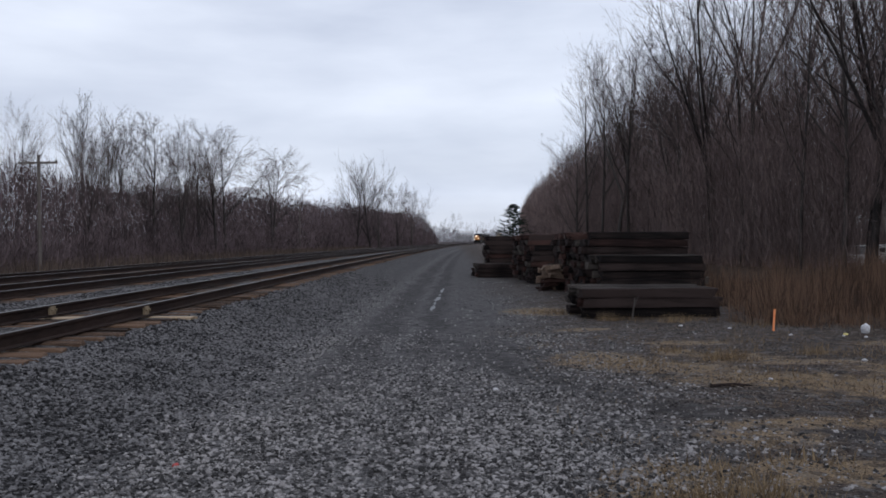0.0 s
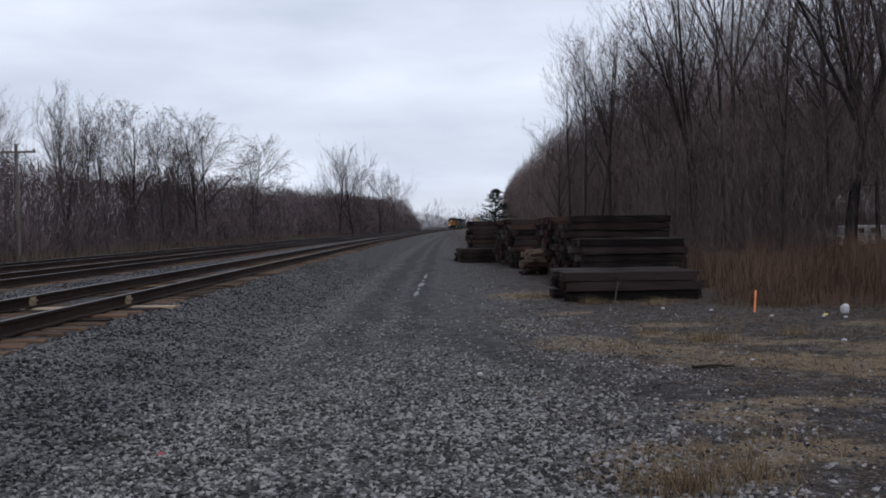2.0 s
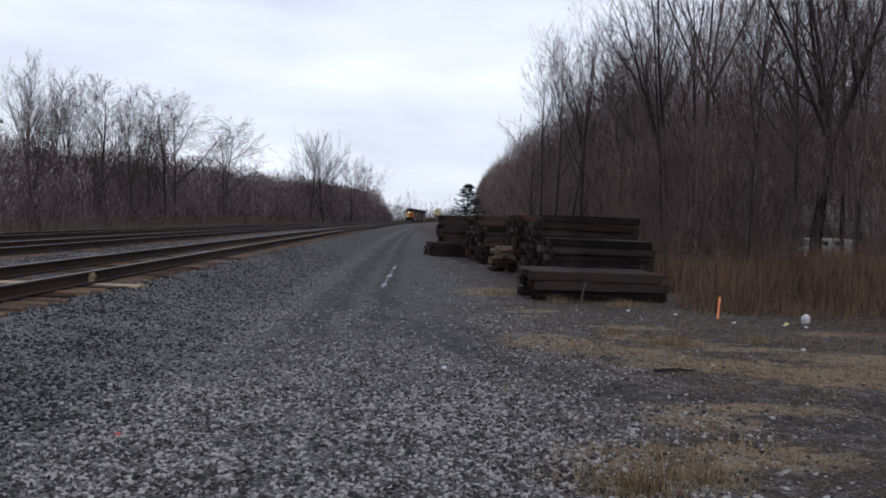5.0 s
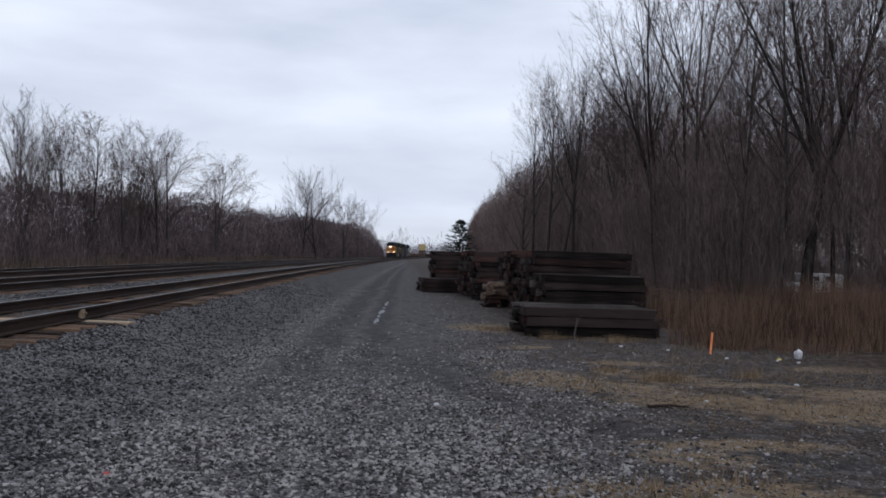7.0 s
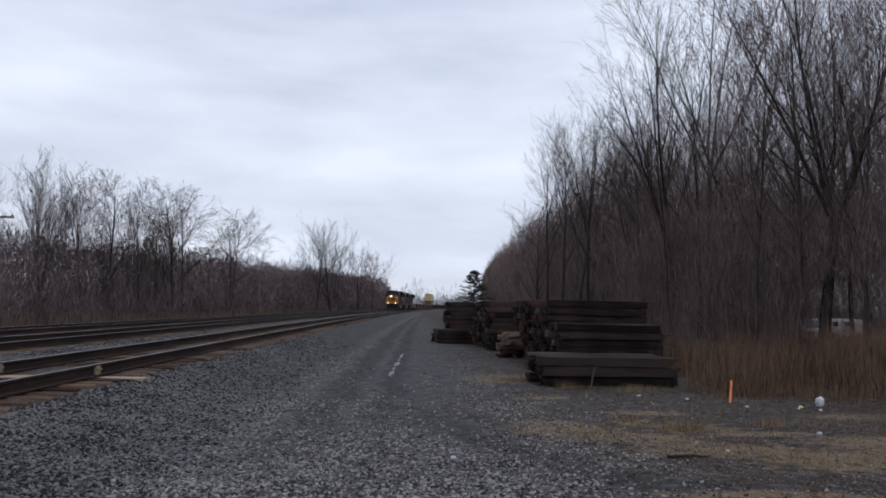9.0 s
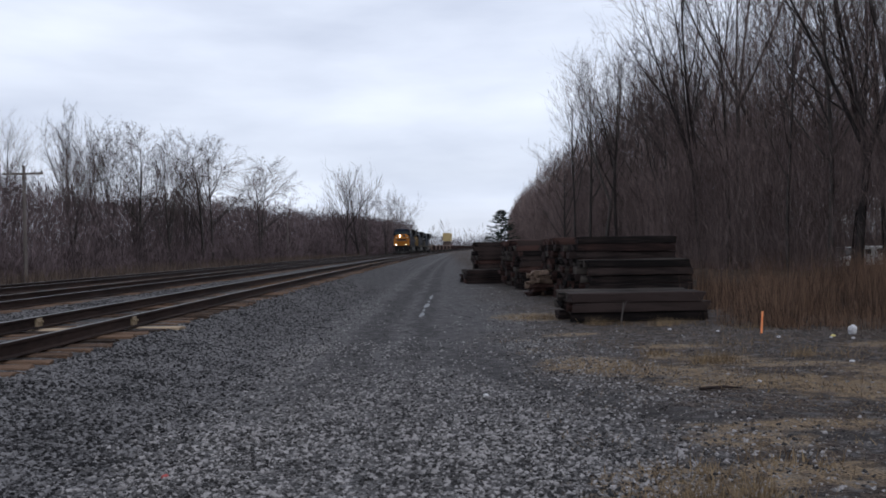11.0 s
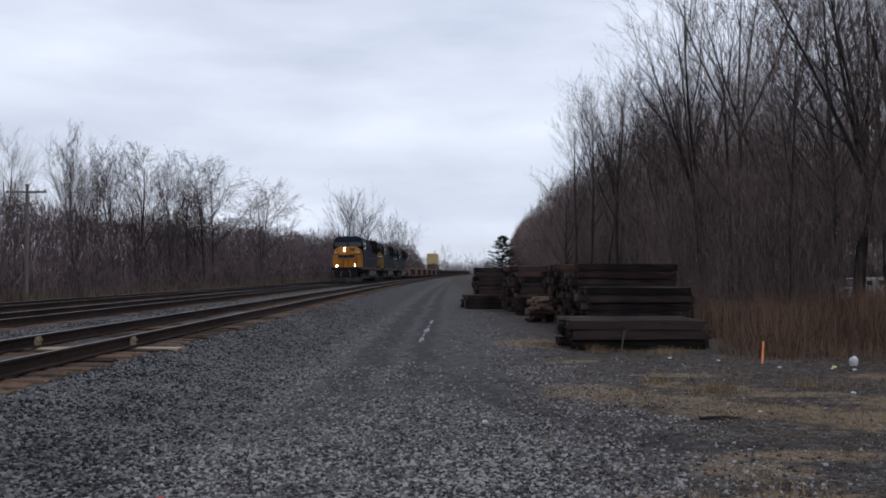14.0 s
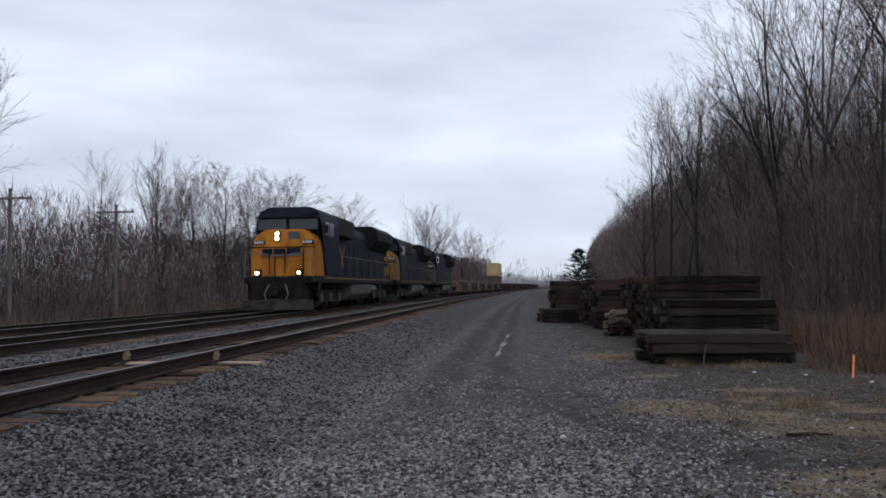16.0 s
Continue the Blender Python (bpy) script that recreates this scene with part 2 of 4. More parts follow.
fines = gmix(gmath("MULTIPLY", gramp(g_n1.outputs["Fac"], 0.35, 0.65), 0.6), stones, dark_stones)
u_d = gmath("MULTIPLY", gmath("MULTIPLY", gy, gy), 0.000125)
gu = gmath("SUBTRACT", gx, u_d)
lane = gmath("ADD", gu, gmath("MULTIPLY", gmath("SUBTRACT", g_n1.outputs["Fac"], 0.5), 0.9))
packed = gmix(gramp(g_n2.outputs["Fac"], 0.35, 0.65), (0.066, 0.063, 0.0655), (0.125, 0.119, 0.121))
packed = gmix(gmath("MULTIPLY", gramp(g_bw.outputs[1], 0.6, 0.95), 0.45), packed, (0.17, 0.162, 0.163))
on_lane = gmath("MULTIPLY", gramp(lane, -1.9, -1.2), gramp(lane, 1.3, 0.7), True)
on_lane = gmath("MULTIPLY", on_lane, gramp(gy, 7.5, 12.0), True)
base = gmix(gmath("MULTIPLY", on_lane, 0.8), fines, packed)
bank_col = gmix(gmath("POWER", g_bw.outputs[0], 1.8), (0.029, 0.0278, 0.029), (0.185, 0.177, 0.179))
base = gmix(gramp(lane, -1.9, -2.4), base, bank_col)
# damp wheel tracks: two along the road, two that turn off to the right
def band(v, half):
    return gramp(gmath("ABSOLUTE", v), half, half * 0.45)
wheel = gmath("MAXIMUM", band(gmath("ADD", lane, 1.25), 0.42), band(gmath("ADD", lane, -0.3 + 0.75), 0.34))
wheel = gmath("MULTIPLY", wheel, gramp(gy, 8.0, 12.5), True)
for shift in (0.0, 2.3):
    turn = gmath("SUBTRACT", gmath("DIVIDE", 19.2, gmath("MAXIMUM", gmath("SUBTRACT", gy, 2.7 + shift), 1.5)), 1.81)
    off_c = gmath("SUBTRACT", gmath("ADD", gx, gmath("MULTIPLY", gmath("SUBTRACT", g_n1.outputs["Fac"], 0.5), 0.9)), turn)
    wheel = gmath("MAXIMUM", wheel, gmath("MULTIPLY", band(off_c, 0.5), gramp(gy, 15.0, 11.0), True))
wheel = gmath("MULTIPLY", wheel, gramp(g_n2.outputs["Fac"], 0.25, 0.55), True)
ridge = gmath("MULTIPLY", gramp(lane, -2.5, -2.1), gramp(lane, -1.5, -1.8), True)
ridge = gmath("MAXIMUM", ridge, gmath("MULTIPLY", gramp(lane, -0.95, -0.75), gramp(lane, -0.45, -0.65), True))
base = gmix(gmath("MULTIPLY", gmath("MULTIPLY", ridge, 0.6), gramp(g_n2.outputs["Fac"], 0.3, 0.6)), base, gmix(g_bw.outputs[0], (0.07, 0.068, 0.07), (0.2, 0.194, 0.196)))
# soil and dead grass to the right of the lane
soil = gmix(gramp(g_n2.outputs["Fac"], 0.35, 0.7), (0.027, 0.0198, 0.017), (0.092, 0.069, 0.057))
right = gramp(gmath("ADD", gx, gmath("MULTIPLY", gmath("SUBTRACT", g_n1.outputs["Fac"], 0.5), 3.0)), 0.9, 2.6)
speck = gmath("MULTIPLY", right, gramp(g_n2.outputs["Fac"], 0.32, 0.5), True)
g_v3 = gnode("ShaderNodeTexVoronoi", Scale=55.0)
gl.new(g_geo.outputs["Position"], g_v3.inputs["Vector"])
g_bw3 = gt.nodes.new("ShaderNodeSeparateColor")
gl.new(g_v3.outputs["Color"], g_bw3.inputs[0])
soil = gmix(gmath("MULTIPLY", gramp(g_bw3.outputs[0], 0.7, 0.95), 0.8), soil, (0.17, 0.143, 0.123))
soil = gmix(gmath("MULTIPLY", gramp(g_bw3.outputs[1], 0.75, 0.95), 0.8), soil, (0.012, 0.011, 0.011))
base = gmix(speck, base, soil)
base = gmix(gmath("MULTIPLY", wheel, 0.75), base, gmix(gramp(g_n2.outputs["Fac"], 0.3, 0.7), (0.032, 0.0305, 0.032), (0.066, 0.062, 0.063)))
def patch(cx, cy, rx, ry):
    a = gmath("DIVIDE", gmath("SUBTRACT", gx, cx), rx)
    b = gmath("DIVIDE", gmath("SUBTRACT", gy, cy), ry)
    d = gmath("ADD", gmath("MULTIPLY", a, a), gmath("MULTIPLY", b, b))
    d = gmath("ADD", d, gmath("MULTIPLY", gmath("SUBTRACT", g_n2.outputs["Fac"], 0.5), 3.4))
    return gramp(d, 1.25, 0.35)
tan = None
for c in ((1.9, 18.4, 0.8, 1.1), (1.9, 10.9, 0.7, 0.9), (2.6, 10.2, 0.9, 0.6), (3.3, 9.3, 1.1, 0.55), (4.5, 8.8, 1.2, 0.7), (1.4, 5.2, 0.6, 0.6), (2.35, 6.6, 0.5, 0.35), (3.0, 11.6, 0.35, 0.4), (3.6, 11.1, 0.6, 0.5), (5.6, 9.9, 1.1, 0.7), (2.4, 5.6, 0.7, 0.35), (2.9, 7.1, 0.9, 0.25), (4.3, 10.6, 0.8, 0.3), (3.4, 12.6, 0.7, 0.3), (6.6, 12.4, 1.0, 0.4), (2.2, 14.6, 0.5, 0.3)):
    q = patch(*c)
    tan = q if tan is None else gmath("MAXIMUM", tan, q)
straw_col = gmix(gramp(g_n3.outputs["Fac"], 0.3, 0.7), (0.125, 0.086, 0.054), (0.35, 0.255, 0.16))
tan = gmath("MULTIPLY", tan, gramp(g_n3.outputs["Fac"], 0.3, 0.52), True)
base = gmix(gmath("MULTIPLY", tan, 0.92), base, straw_col)
litter = gmix(gramp(g_n2.outputs["Fac"], 0.3, 0.7), (0.03, 0.021, 0.016), (0.085, 0.06, 0.043))
base = gmix(gramp(gmath("ADD", gu, gmath("MULTIPLY", g_n1.outputs["Fac"], 1.5)), 6.6, 8.2), base, litter)
base = gmix(gramp(gmath("ADD", gu, g_n1.outputs["Fac"]), -15.6, -17.0), base, litter)
g_mot = gt.nodes.new("ShaderNodeSeparateColor")
gl.new(g_v2.outputs["Color"], g_mot.inputs[0])
base = gmix(gmath("MULTIPLY", gramp(g_mot.outputs[0], 0.75, 0.95), 0.3), base, (0.2, 0.192, 0.19))
base = gmix(gmath("MULTIPLY", gramp(g_mot.outputs[1], 0.7, 0.95), 0.45), base, (0.022, 0.021, 0.022))
gl.new(base, gp.inputs["Base Color"])
gp.inputs["Roughness"].default_value = 0.9
gp.inputs["Specular IOR Level"].default_value = 0.1
g_b = gt.nodes.new("ShaderNodeBump")
g_b.inputs["Strength"].default_value, g_b.inputs["Distance"].default_value = 1.0, 0.05
gl.new(gmath("ADD", g_v.outputs["Distance"], gmath("MULTIPLY", g_n3.outputs["Fac"], 0.5)), g_b.inputs["Height"])
gl.new(g_b.outputs[0], gp.inputs["Normal"])
M["ground"] = gm


# ---- mesh helpers ----
def mesh_of(name, verts, faces, material, smooth=False):
    me = bpy.data.meshes.new(name)
    me.from_pydata(verts, [], faces)
    me.materials.append(material)
    if smooth:
        me.polygons.foreach_set("use_smooth", [True] * len(me.polygons))
    me.update()
    return me


def part(name, bm, material, parent, label="", at=None):
    """Link a bmesh, or a mesh, as one mesh object under a thing or a part."""
    if isinstance(bm, bmesh.types.BMesh):
        me = bpy.data.meshes.new(name)
        bm.normal_update()
        bm.to_mesh(me)
        bm.free()
        me.materials.append(material)
    else:
        me = bm
    ob = new(name, me)
    ob.parent = parent
    if at is not None:
        ob.matrix_basis = at
    if label:
        ob["label"] = label
    return ob


def empty(name, m=None):
    ob = new(name)
    ob.empty_display_size = 0.2
    if m is not None:
        ob.matrix_basis = m
    return ob


def box(bm, x0, x1, y0, y1, z0, z1, bevel=0.0):
    """A box between two corners added to bm, its edges rounded off by bevel."""
    r = bmesh.ops.create_cube(bm, size=1.0, matrix=Matrix.Translation(((x0 + x1) / 2, (y0 + y1) / 2, (z0 + z1) / 2)) @ Matrix.Diagonal((x1 - x0, y1 - y0, z1 - z0, 1)))
    if bevel:
        es = list({e for v in r["verts"] for e in v.link_edges})
        bmesh.ops.bevel(bm, geom=es, offset=bevel, segments=2, affect="EDGES", profile=0.6)
    return bm


def boxed(*a, **k):
    return box(bmesh.new(), *a, **k)


def prism(bm, outline, y0, y1, taper=1.0):
    """An outline in x and z drawn out along y."""
    a = [bm.verts.new((x, y0, z)) for x, z in outline]
    b = [bm.verts.new((x * taper, y1, z)) for x, z in outline]
    n = len(outline)
    bm.faces.new(a)
    bm.faces.new(b[::-1])
    for i in range(n):
        bm.faces.new((a[(i + 1) % n], a[i], b[i], b[(i + 1) % n]))
    bmesh.ops.recalc_face_normals(bm, faces=bm.faces[:])
    return bm


def side_prism(bm, outline, x0, x1):
    """An outline in y and z drawn out along x."""
    a = [bm.verts.new((x0, y, z)) for y, z in outline]
    b = [bm.verts.new((x1, y, z)) for y, z in outline]
    n = len(outline)
    bm.faces.new(a)
    bm.faces.new(b[::-1])
    for i in range(n):
        bm.faces.new((a[(i + 1) % n], a[i], b[i], b[(i + 1) % n]))
    bmesh.ops.recalc_face_normals(bm, faces=bm.faces[:])
    return bm


def rod(bm, a, b, r, sides=6, r2=None):
    a, b = Vector(a), Vector(b)
    q = (b - a).to_track_quat("Z", "Y").to_matrix().to_4x4()
    bmesh.ops.create_cone(bm, cap_ends=True, segments=sides, radius1=r, radius2=r if r2 is None else r2, depth=(b - a).length, matrix=Matrix.Translation((a + b) / 2) @ q)
    return bm


# ---- ground ----
def spread(a, b, fine0, fine1, step_, grow=1.35):
    v = list(np.arange(fine0, fine1 + 1e-6, step_))
    s, x = step_, fine1
    while x < b:
        s *= grow
        x += s
        v.append(min(x, b))
    s, x = step_, fine0
    while x > a:
        s *= grow
        x -= s
        v.insert(0, max(x, a))
    return v


def build_ground():
    xs = spread(-2500, 2500, -22, 14, 0.3)
    ys = spread(-400, 4500, -4, 46, 0.45, 1.12)
    verts = [(x + (dev(y) if y > 46 else 0), y, ground_height(x + (dev(y) if y > 46 else 0), y)) for y in ys for x in xs]
    w = len(xs)
    faces = [(j * w + i, j * w + i + 1, (j + 1) * w + i + 1, (j + 1) * w + i) for j in range(len(ys) - 1) for i in range(w - 1)]
    ob = new("ground", mesh_of("ground", verts, faces, M["ground"], True))
    tagged(ob, "grey crushed stone ground with dirt and dead grass patches", "ground", kind="structure")


build_ground()


def build_gravel():
    """Loose crushed stones, coarse and thick on the ballast, small and thin on the packed road and the soil."""
    rng = np.random.default_rng(4)
    gxs, gys = np.arange(-9.0, 8.01, 0.15), np.arange(3.0, 35.01, 0.225)
    height = np.array([[ground_height(x, y) for x in gxs] for y in gys])
    cover = np.array([[noise.noise((x * 0.7, y * 0.5, 9.0)) for x in gxs] for y in gys])
    octa = np.array([(1, 0, 0), (0, 1, 0), (-1, 0, 0), (0, -1, 0), (0, 0, 1), (0, 0, -1)], float)
    tri = np.array([(0, 1, 4), (1, 2, 4), (2, 3, 4), (3, 0, 4), (1, 0, 5), (2, 1, 5), (3, 2, 5), (0, 3, 5)])

    def sample(grid, x, y):
        fx, fy = (x - gxs[0]) / 0.15, (y - gys[0]) / 0.225
        i, j = np.clip(fx.astype(int), 0, len(gxs) - 2), np.clip(fy.astype(int), 0, len(gys) - 2)
        a, b = fx - i, fy - j
        return (grid[j, i] * (1 - a) + grid[j, i + 1] * a) * (1 - b) + (grid[j + 1, i] * (1 - a) + grid[j + 1, i + 1] * a) * b

    def lay(count, x0, x1, y0, y1, s0, s1, keep, power=2.6):
        x, y = rng.uniform(x0, x1, count), rng.uniform(y0, y1, count)
        ok = (rng.random(count) < keep(x, y)) & ~((x > -0.8) & (x < 0.05) & (y > 17.5))
        x, y = x[ok], y[ok]
        n = len(x)
        s = s0 + (s1 - s0) * rng.random(n) ** power
        v = octa[None] * rng.uniform(0.6, 1.3, (n, 6, 1)) * np.stack([s, s * rng.uniform(0.55, 1, n), s * rng.uniform(0.45, 0.9, n)], 1)[:, None, :]
        q = rng.normal(size=(n, 4))
        w_, i_, j_, k_ = (q / np.linalg.norm(q, axis=1, keepdims=True)).T
        turn_ = np.stack([1 - 2 * (j_ * j_ + k_ * k_), 2 * (i_ * j_ - k_ * w_), 2 * (i_ * k_ + j_ * w_),
                          2 * (i_ * j_ + k_ * w_), 1 - 2 * (i_ * i_ + k_ * k_), 2 * (j_ * k_ - i_ * w_),
                          2 * (i_ * k_ - j_ * w_), 2 * (j_ * k_ + i_ * w_), 1 - 2 * (i_ * i_ + j_ * j_)], 1).reshape(n, 3, 3)
        v = np.einsum("nij,njk->nik", v, turn_)
        v[:, :, 2] *= 0.75
        v += np.stack([x, y, sample(height, x, y) + s * 0.1], 1)[:, None, :]
        return v

    def heap(name, material, label, *beds):
        v = np.concatenate(beds)
        f = (tri[None] + 6 * np.arange(len(v))[:, None, None]).reshape(-1, 3)
        ob = new(name, mesh_of(name, v.reshape(-1, 3).tolist(), f.tolist(), material))
        tagged(ob, label, "gravel", kind="stuff")

    def clean(x, y):
        patchy = np.clip(0.8 + 0.6 * sample(cover, x, y), 0.3, 1)
        soil_ = np.clip(1.0 - (x - 0.4) / 2.6, 0.05, 1) * np.clip((x + 2.7) / 0.8, 0, 1)
        packed_ = np.where((x > -1.75) & (x < 0.9), 1 - 0.75 * np.clip((y - 7.5) / 3.5, 0, 1), 1)
        turn_ = np.minimum(np.abs(x - (19.2 / np.maximum(y - 2.7, 1.5) - 1.81)), np.abs(x - (19.2 / np.maximum(y - 5.0, 1.5) - 1.81)))
        return patchy * soil_ * packed_ * np.clip(0.25 + turn_ * 1.3, 0.25, 1) * np.clip(1 - (y - 14) / 18, 0.15, 1)
    bank = lambda x, y: np.clip((-1.8 - x) / 0.9, 0, 1)
    heap("gravel", M["stone"], "loose grey crushed ballast stones spread over the ground",
         lay(70000, -4.2, 4.2, 3.4, 7.5, 0.006, 0.034, clean, 2.2), lay(66000, -4.25, 4.6, 7.5, 14.0, 0.008, 0.032, clean),
         lay(18000, -3.0, 4.0, 14.0, 32.0, 0.012, 0.036, clean))
    heap("ballast", M["ballast"], "coarse dark ballast stones banked up beside the tracks",
         lay(34000, -4.25, -1.8, 4.0, 14.0, 0.01, 0.036, bank, 1.8), lay(16000, -4.25, -1.8, 14.0, 34.0, 0.014, 0.038, bank, 1.6),
         lay(12000, -8.6, -6.95, 8.0, 34.0, 0.018, 0.042, lambda x, y: 0.9 + 0 * x))
    heap("pebbles", M["pebble"], "small brownish stones scattered over the dirt",
         lay(52000, 0.2, 7.5, 4.2, 15.5, 0.004, 0.018, lambda x, y: np.clip(0.3 + (x - 0.2) * 0.4, 0, 1) * np.clip(0.6 + sample(cover, x, y), 0.2, 1)))


build_gravel()


def build_puddle():
    """A broken line of shallow pools along one wheel rut."""
    rng = random.Random(2)
    vs, fs = [], []
    for y0, y1, half in ((18.7, 20.3, 0.07), (20.5, 21.3, 0.05), (21.6, 23.4, 0.085), (23.9, 24.5, 0.05), (25.2, 27.6, 0.06)):
        n = 7
        for i in range(n):
            f = i / (n - 1)
            y = y0 + (y1 - y0) * f
            x = -0.47 + (y - 18.6) * 0.02 + rng.uniform(-0.02, 0.02)
            h = half * math.sin(math.pi * (0.06 + 0.88 * f)) * rng.uniform(0.5, 1.1)
            z = max(ground_height(x - h, y), ground_height(x + h, y), ground_height(x, y)) + 0.012
            vs += [(x - h, y, z), (x + h, y, z)]
            if i:
                b = len(vs)
                fs.append((b - 4, b - 3, b - 1, b - 2))
    tagged(new("puddle", mesh_of("puddle", vs, fs, M["water"])), "narrow rain puddle lying in a wheel rut", "puddle", kind="structure")


build_puddle()


# ---- tracks ----
RAIL_SECTION = ((-0.07, 0), (0.07, 0), (0.07, 0.012), (0.012, 0.03), (0.01, 0.13), (0.036, 0.142), (0.036, 0.172), (-0.036, 0.172), (-0.036, 0.142), (-0.01, 0.13), (-0.012, 0.03), (-0.07, 0.012))


def rail_mesh(x_off, centre, section, material, lift=0.0):
    ys = list(np.arange(-30, 120, 6.0)) + list(np.arange(120, 900, 20.0))
    vs, fs, k = [], [], len(section)
    for y in ys:
        for sx, sz in section:
            vs.append((centre + dev(y) + x_off + sx, y, TIE_TOP + 0.008 + sz + lift))
    for j in range(len(ys) - 1):
        for i in range(k):
            fs.append((j * k + i, j * k + (i + 1) % k, (j + 1) * k + (i + 1) % k, (j + 1) * k + i))
    return mesh_of("rail", vs, fs, material)


def tie_mesh(name, material, length=2.6, width=0.23, height=0.18, seed=1):
    """One timber with chipped, slightly uneven edges; its length lies along x."""
    rng = random.Random(seed)
    vs, fs, n = [], [], 5
    for i in range(n):
        x = (i / (n - 1) - 0.5) * length
        j = lambda s: rng.uniform(-s, s)
        e = 0.06 if i in (0, n - 1) else 0.01
        vs += [(x + j(e), -width / 2 + j(0.01), j(0.005)), (x + j(e), width / 2 + j(0.01), j(0.005)), (x + j(e), width / 2 + 0.0 + j(0.01), height * 0.88), (x + j(e), width / 2 - 0.03 + j(0.01), height + j(0.008)),
               (x + j(e), -width / 2 + 0.02 + j(0.01), height + j(0.008)), (x + j(e), -width / 2 + j(0.01), height * 0.9)]
    for i in range(n - 1):
        for k in range(6):
            fs.append((i * 6 + k, i * 6 + (k + 1) % 6, (i + 1) * 6 + (k + 1) % 6, (i + 1) * 6 + k))
    fs.append(tuple(range(5, -1, -1)))
    fs.append(tuple((n - 1) * 6 + k for k in range(6)))
    return mesh_of(name, vs, fs, material)


def build_track(k, y_near, y_far):
    c = TRACK[k]
    track = tagged(empty("track_%d" % (k + 1)), "railway track with rusty rails on weathered timber ties", "railway track", kind="structure")
    for side in (-0.755, 0.755):
        r = part("rail", rail_mesh(side, c, RAIL_SECTION, M["rail"]), None, track, "rusty steel rail")
        part("rail_head", rail_mesh(side, c, ((-0.024, 0), (0.024, 0), (0.021, 0.004), (-0.021, 0.004)), M["railhead"], 0.1725), None, r, "worn bright running surface")
    rng = random.Random(7 + k)
    kinds = [tie_mesh("tie", M["tie_track"], seed=s) for s in range(4)]
    y = y_near
    while y < y_far:
        at = pose(c + dev(y) + rng.uniform(-0.06, 0.06), y, TIE_TOP - 0.18 + rng.uniform(-0.02, 0.002), 0, 0, rng.uniform(-1.6, 1.6))
        if k == 0 and abs(y - 13.35) < 0.26:
            part("tie", tie_mesh("tie", M["tie_new"], length=2.9, seed=9), None, track, "fresh pale timber tie", at)
        else:
            part("tie", rng.choice(kinds), None, track, "", at)
        y += 0.5
    vs, fs = [], []
    while y < 420:
        b = len(vs)
        x = c + dev(y)
        vs += [(x + sx * 1.3, y + sy * 0.115, TIE_TOP - 0.18 + sz) for sz in (0, 0.18) for sx, sy in ((-1, -1), (1, -1), (1, 1), (-1, 1))]
        fs += [tuple(b + i for i in f) for f in ((4, 5, 6, 7), (0, 1, 5, 4), (1, 2, 6, 5), (2, 3, 7, 6), (3, 0, 4, 7))]
        y += 0.5
    tagged(part("far_ties", mesh_of("far_ties", vs, fs, M["tie_track"]), None, track), kind="stuff")
    return track


tracks = [build_track(0, 1.0, 75.0), build_track(1, 6.0, 70.0), build_track(2, 12.0, 60.0)]
for side, y in ((-0.755, 13.5), (0.755, 13.4)):
    b = bmesh.new()
    box(b, 0.022, 0.07, -0.095, 0.095, 0.0, 0.14, 0.012)
    box(b, -0.07, -0.022, -0.095, 0.095, 0.0, 0.14, 0.012)
    for i in (-0.06, 0.06):
        rod(b, (0.065, i, 0.08), (0.1, i, 0.08), 0.018)
    part("joint_bar", b, M["pale_block"], tracks[0], "pale insulated joint bars bolted to the rail", pose(TRACK[0] + side, y, TIE_TOP + 0.022))


# ---- tie piles ----
TIES = {}
for key, tone in (("old", "tie_old"), ("grey", "tie_grey"), ("red", "tie_red")):
    TIES[key] = [tie_mesh("tie", M[tone], 2.6, 0.22, 0.175, 20 + i) for i in range(6)]


def tie_pile(label, rows, seed, pitch=0.188):
    """Rows of (y, left end, layers, tilt, tone of the top tie): each row is a column of ties laid across the view."""
    rng = random.Random(seed)
    pile = tagged(empty("tie_pile", pose(rows[0][1] + 1.3, rows[0][0], 0)), label, "tie pile", "stacks of used railway ties")
    for i, (y, x, layers, tilt, top_tone, *rest) in enumerate(rows):
        length = rest[0] if rest else 1.0
        z = ground_height(x + 1.3, y) + 0.01
        front = i == 0 or rows[i - 1][2] != layers
        for k in range(layers):
            # a grey top tie paints skylight on the upper faces, except in front rows
            tone = top_tone if k == layers - 1 and not front else "old" if front and k == layers - 1 else rng.choice(("old", "old", "old", "red") if front else ("old", "old", "red", "grey"))
            slip = rng.uniform(-0.05, 0.05) if front else rng.gauss(0, 0.09)
            m = pose(x + 1.3 * length + slip - (rows[0][1] + 1.3), y + rng.uniform(-0.025, 0.025) - rows[0][0], z + rng.uniform(0, 0.012), rng.uniform(-3, 3), tilt * k / 9 + rng.uniform(-0.4, 0.4), rng.uniform(-1.0, 1.0)) @ Matrix.Diagonal((length * rng.uniform(0.985, 1.01), 1, 1, 1))
            part("tie", rng.choice(TIES[tone]), None, pile, "", m)
            z += pitch
    return pile


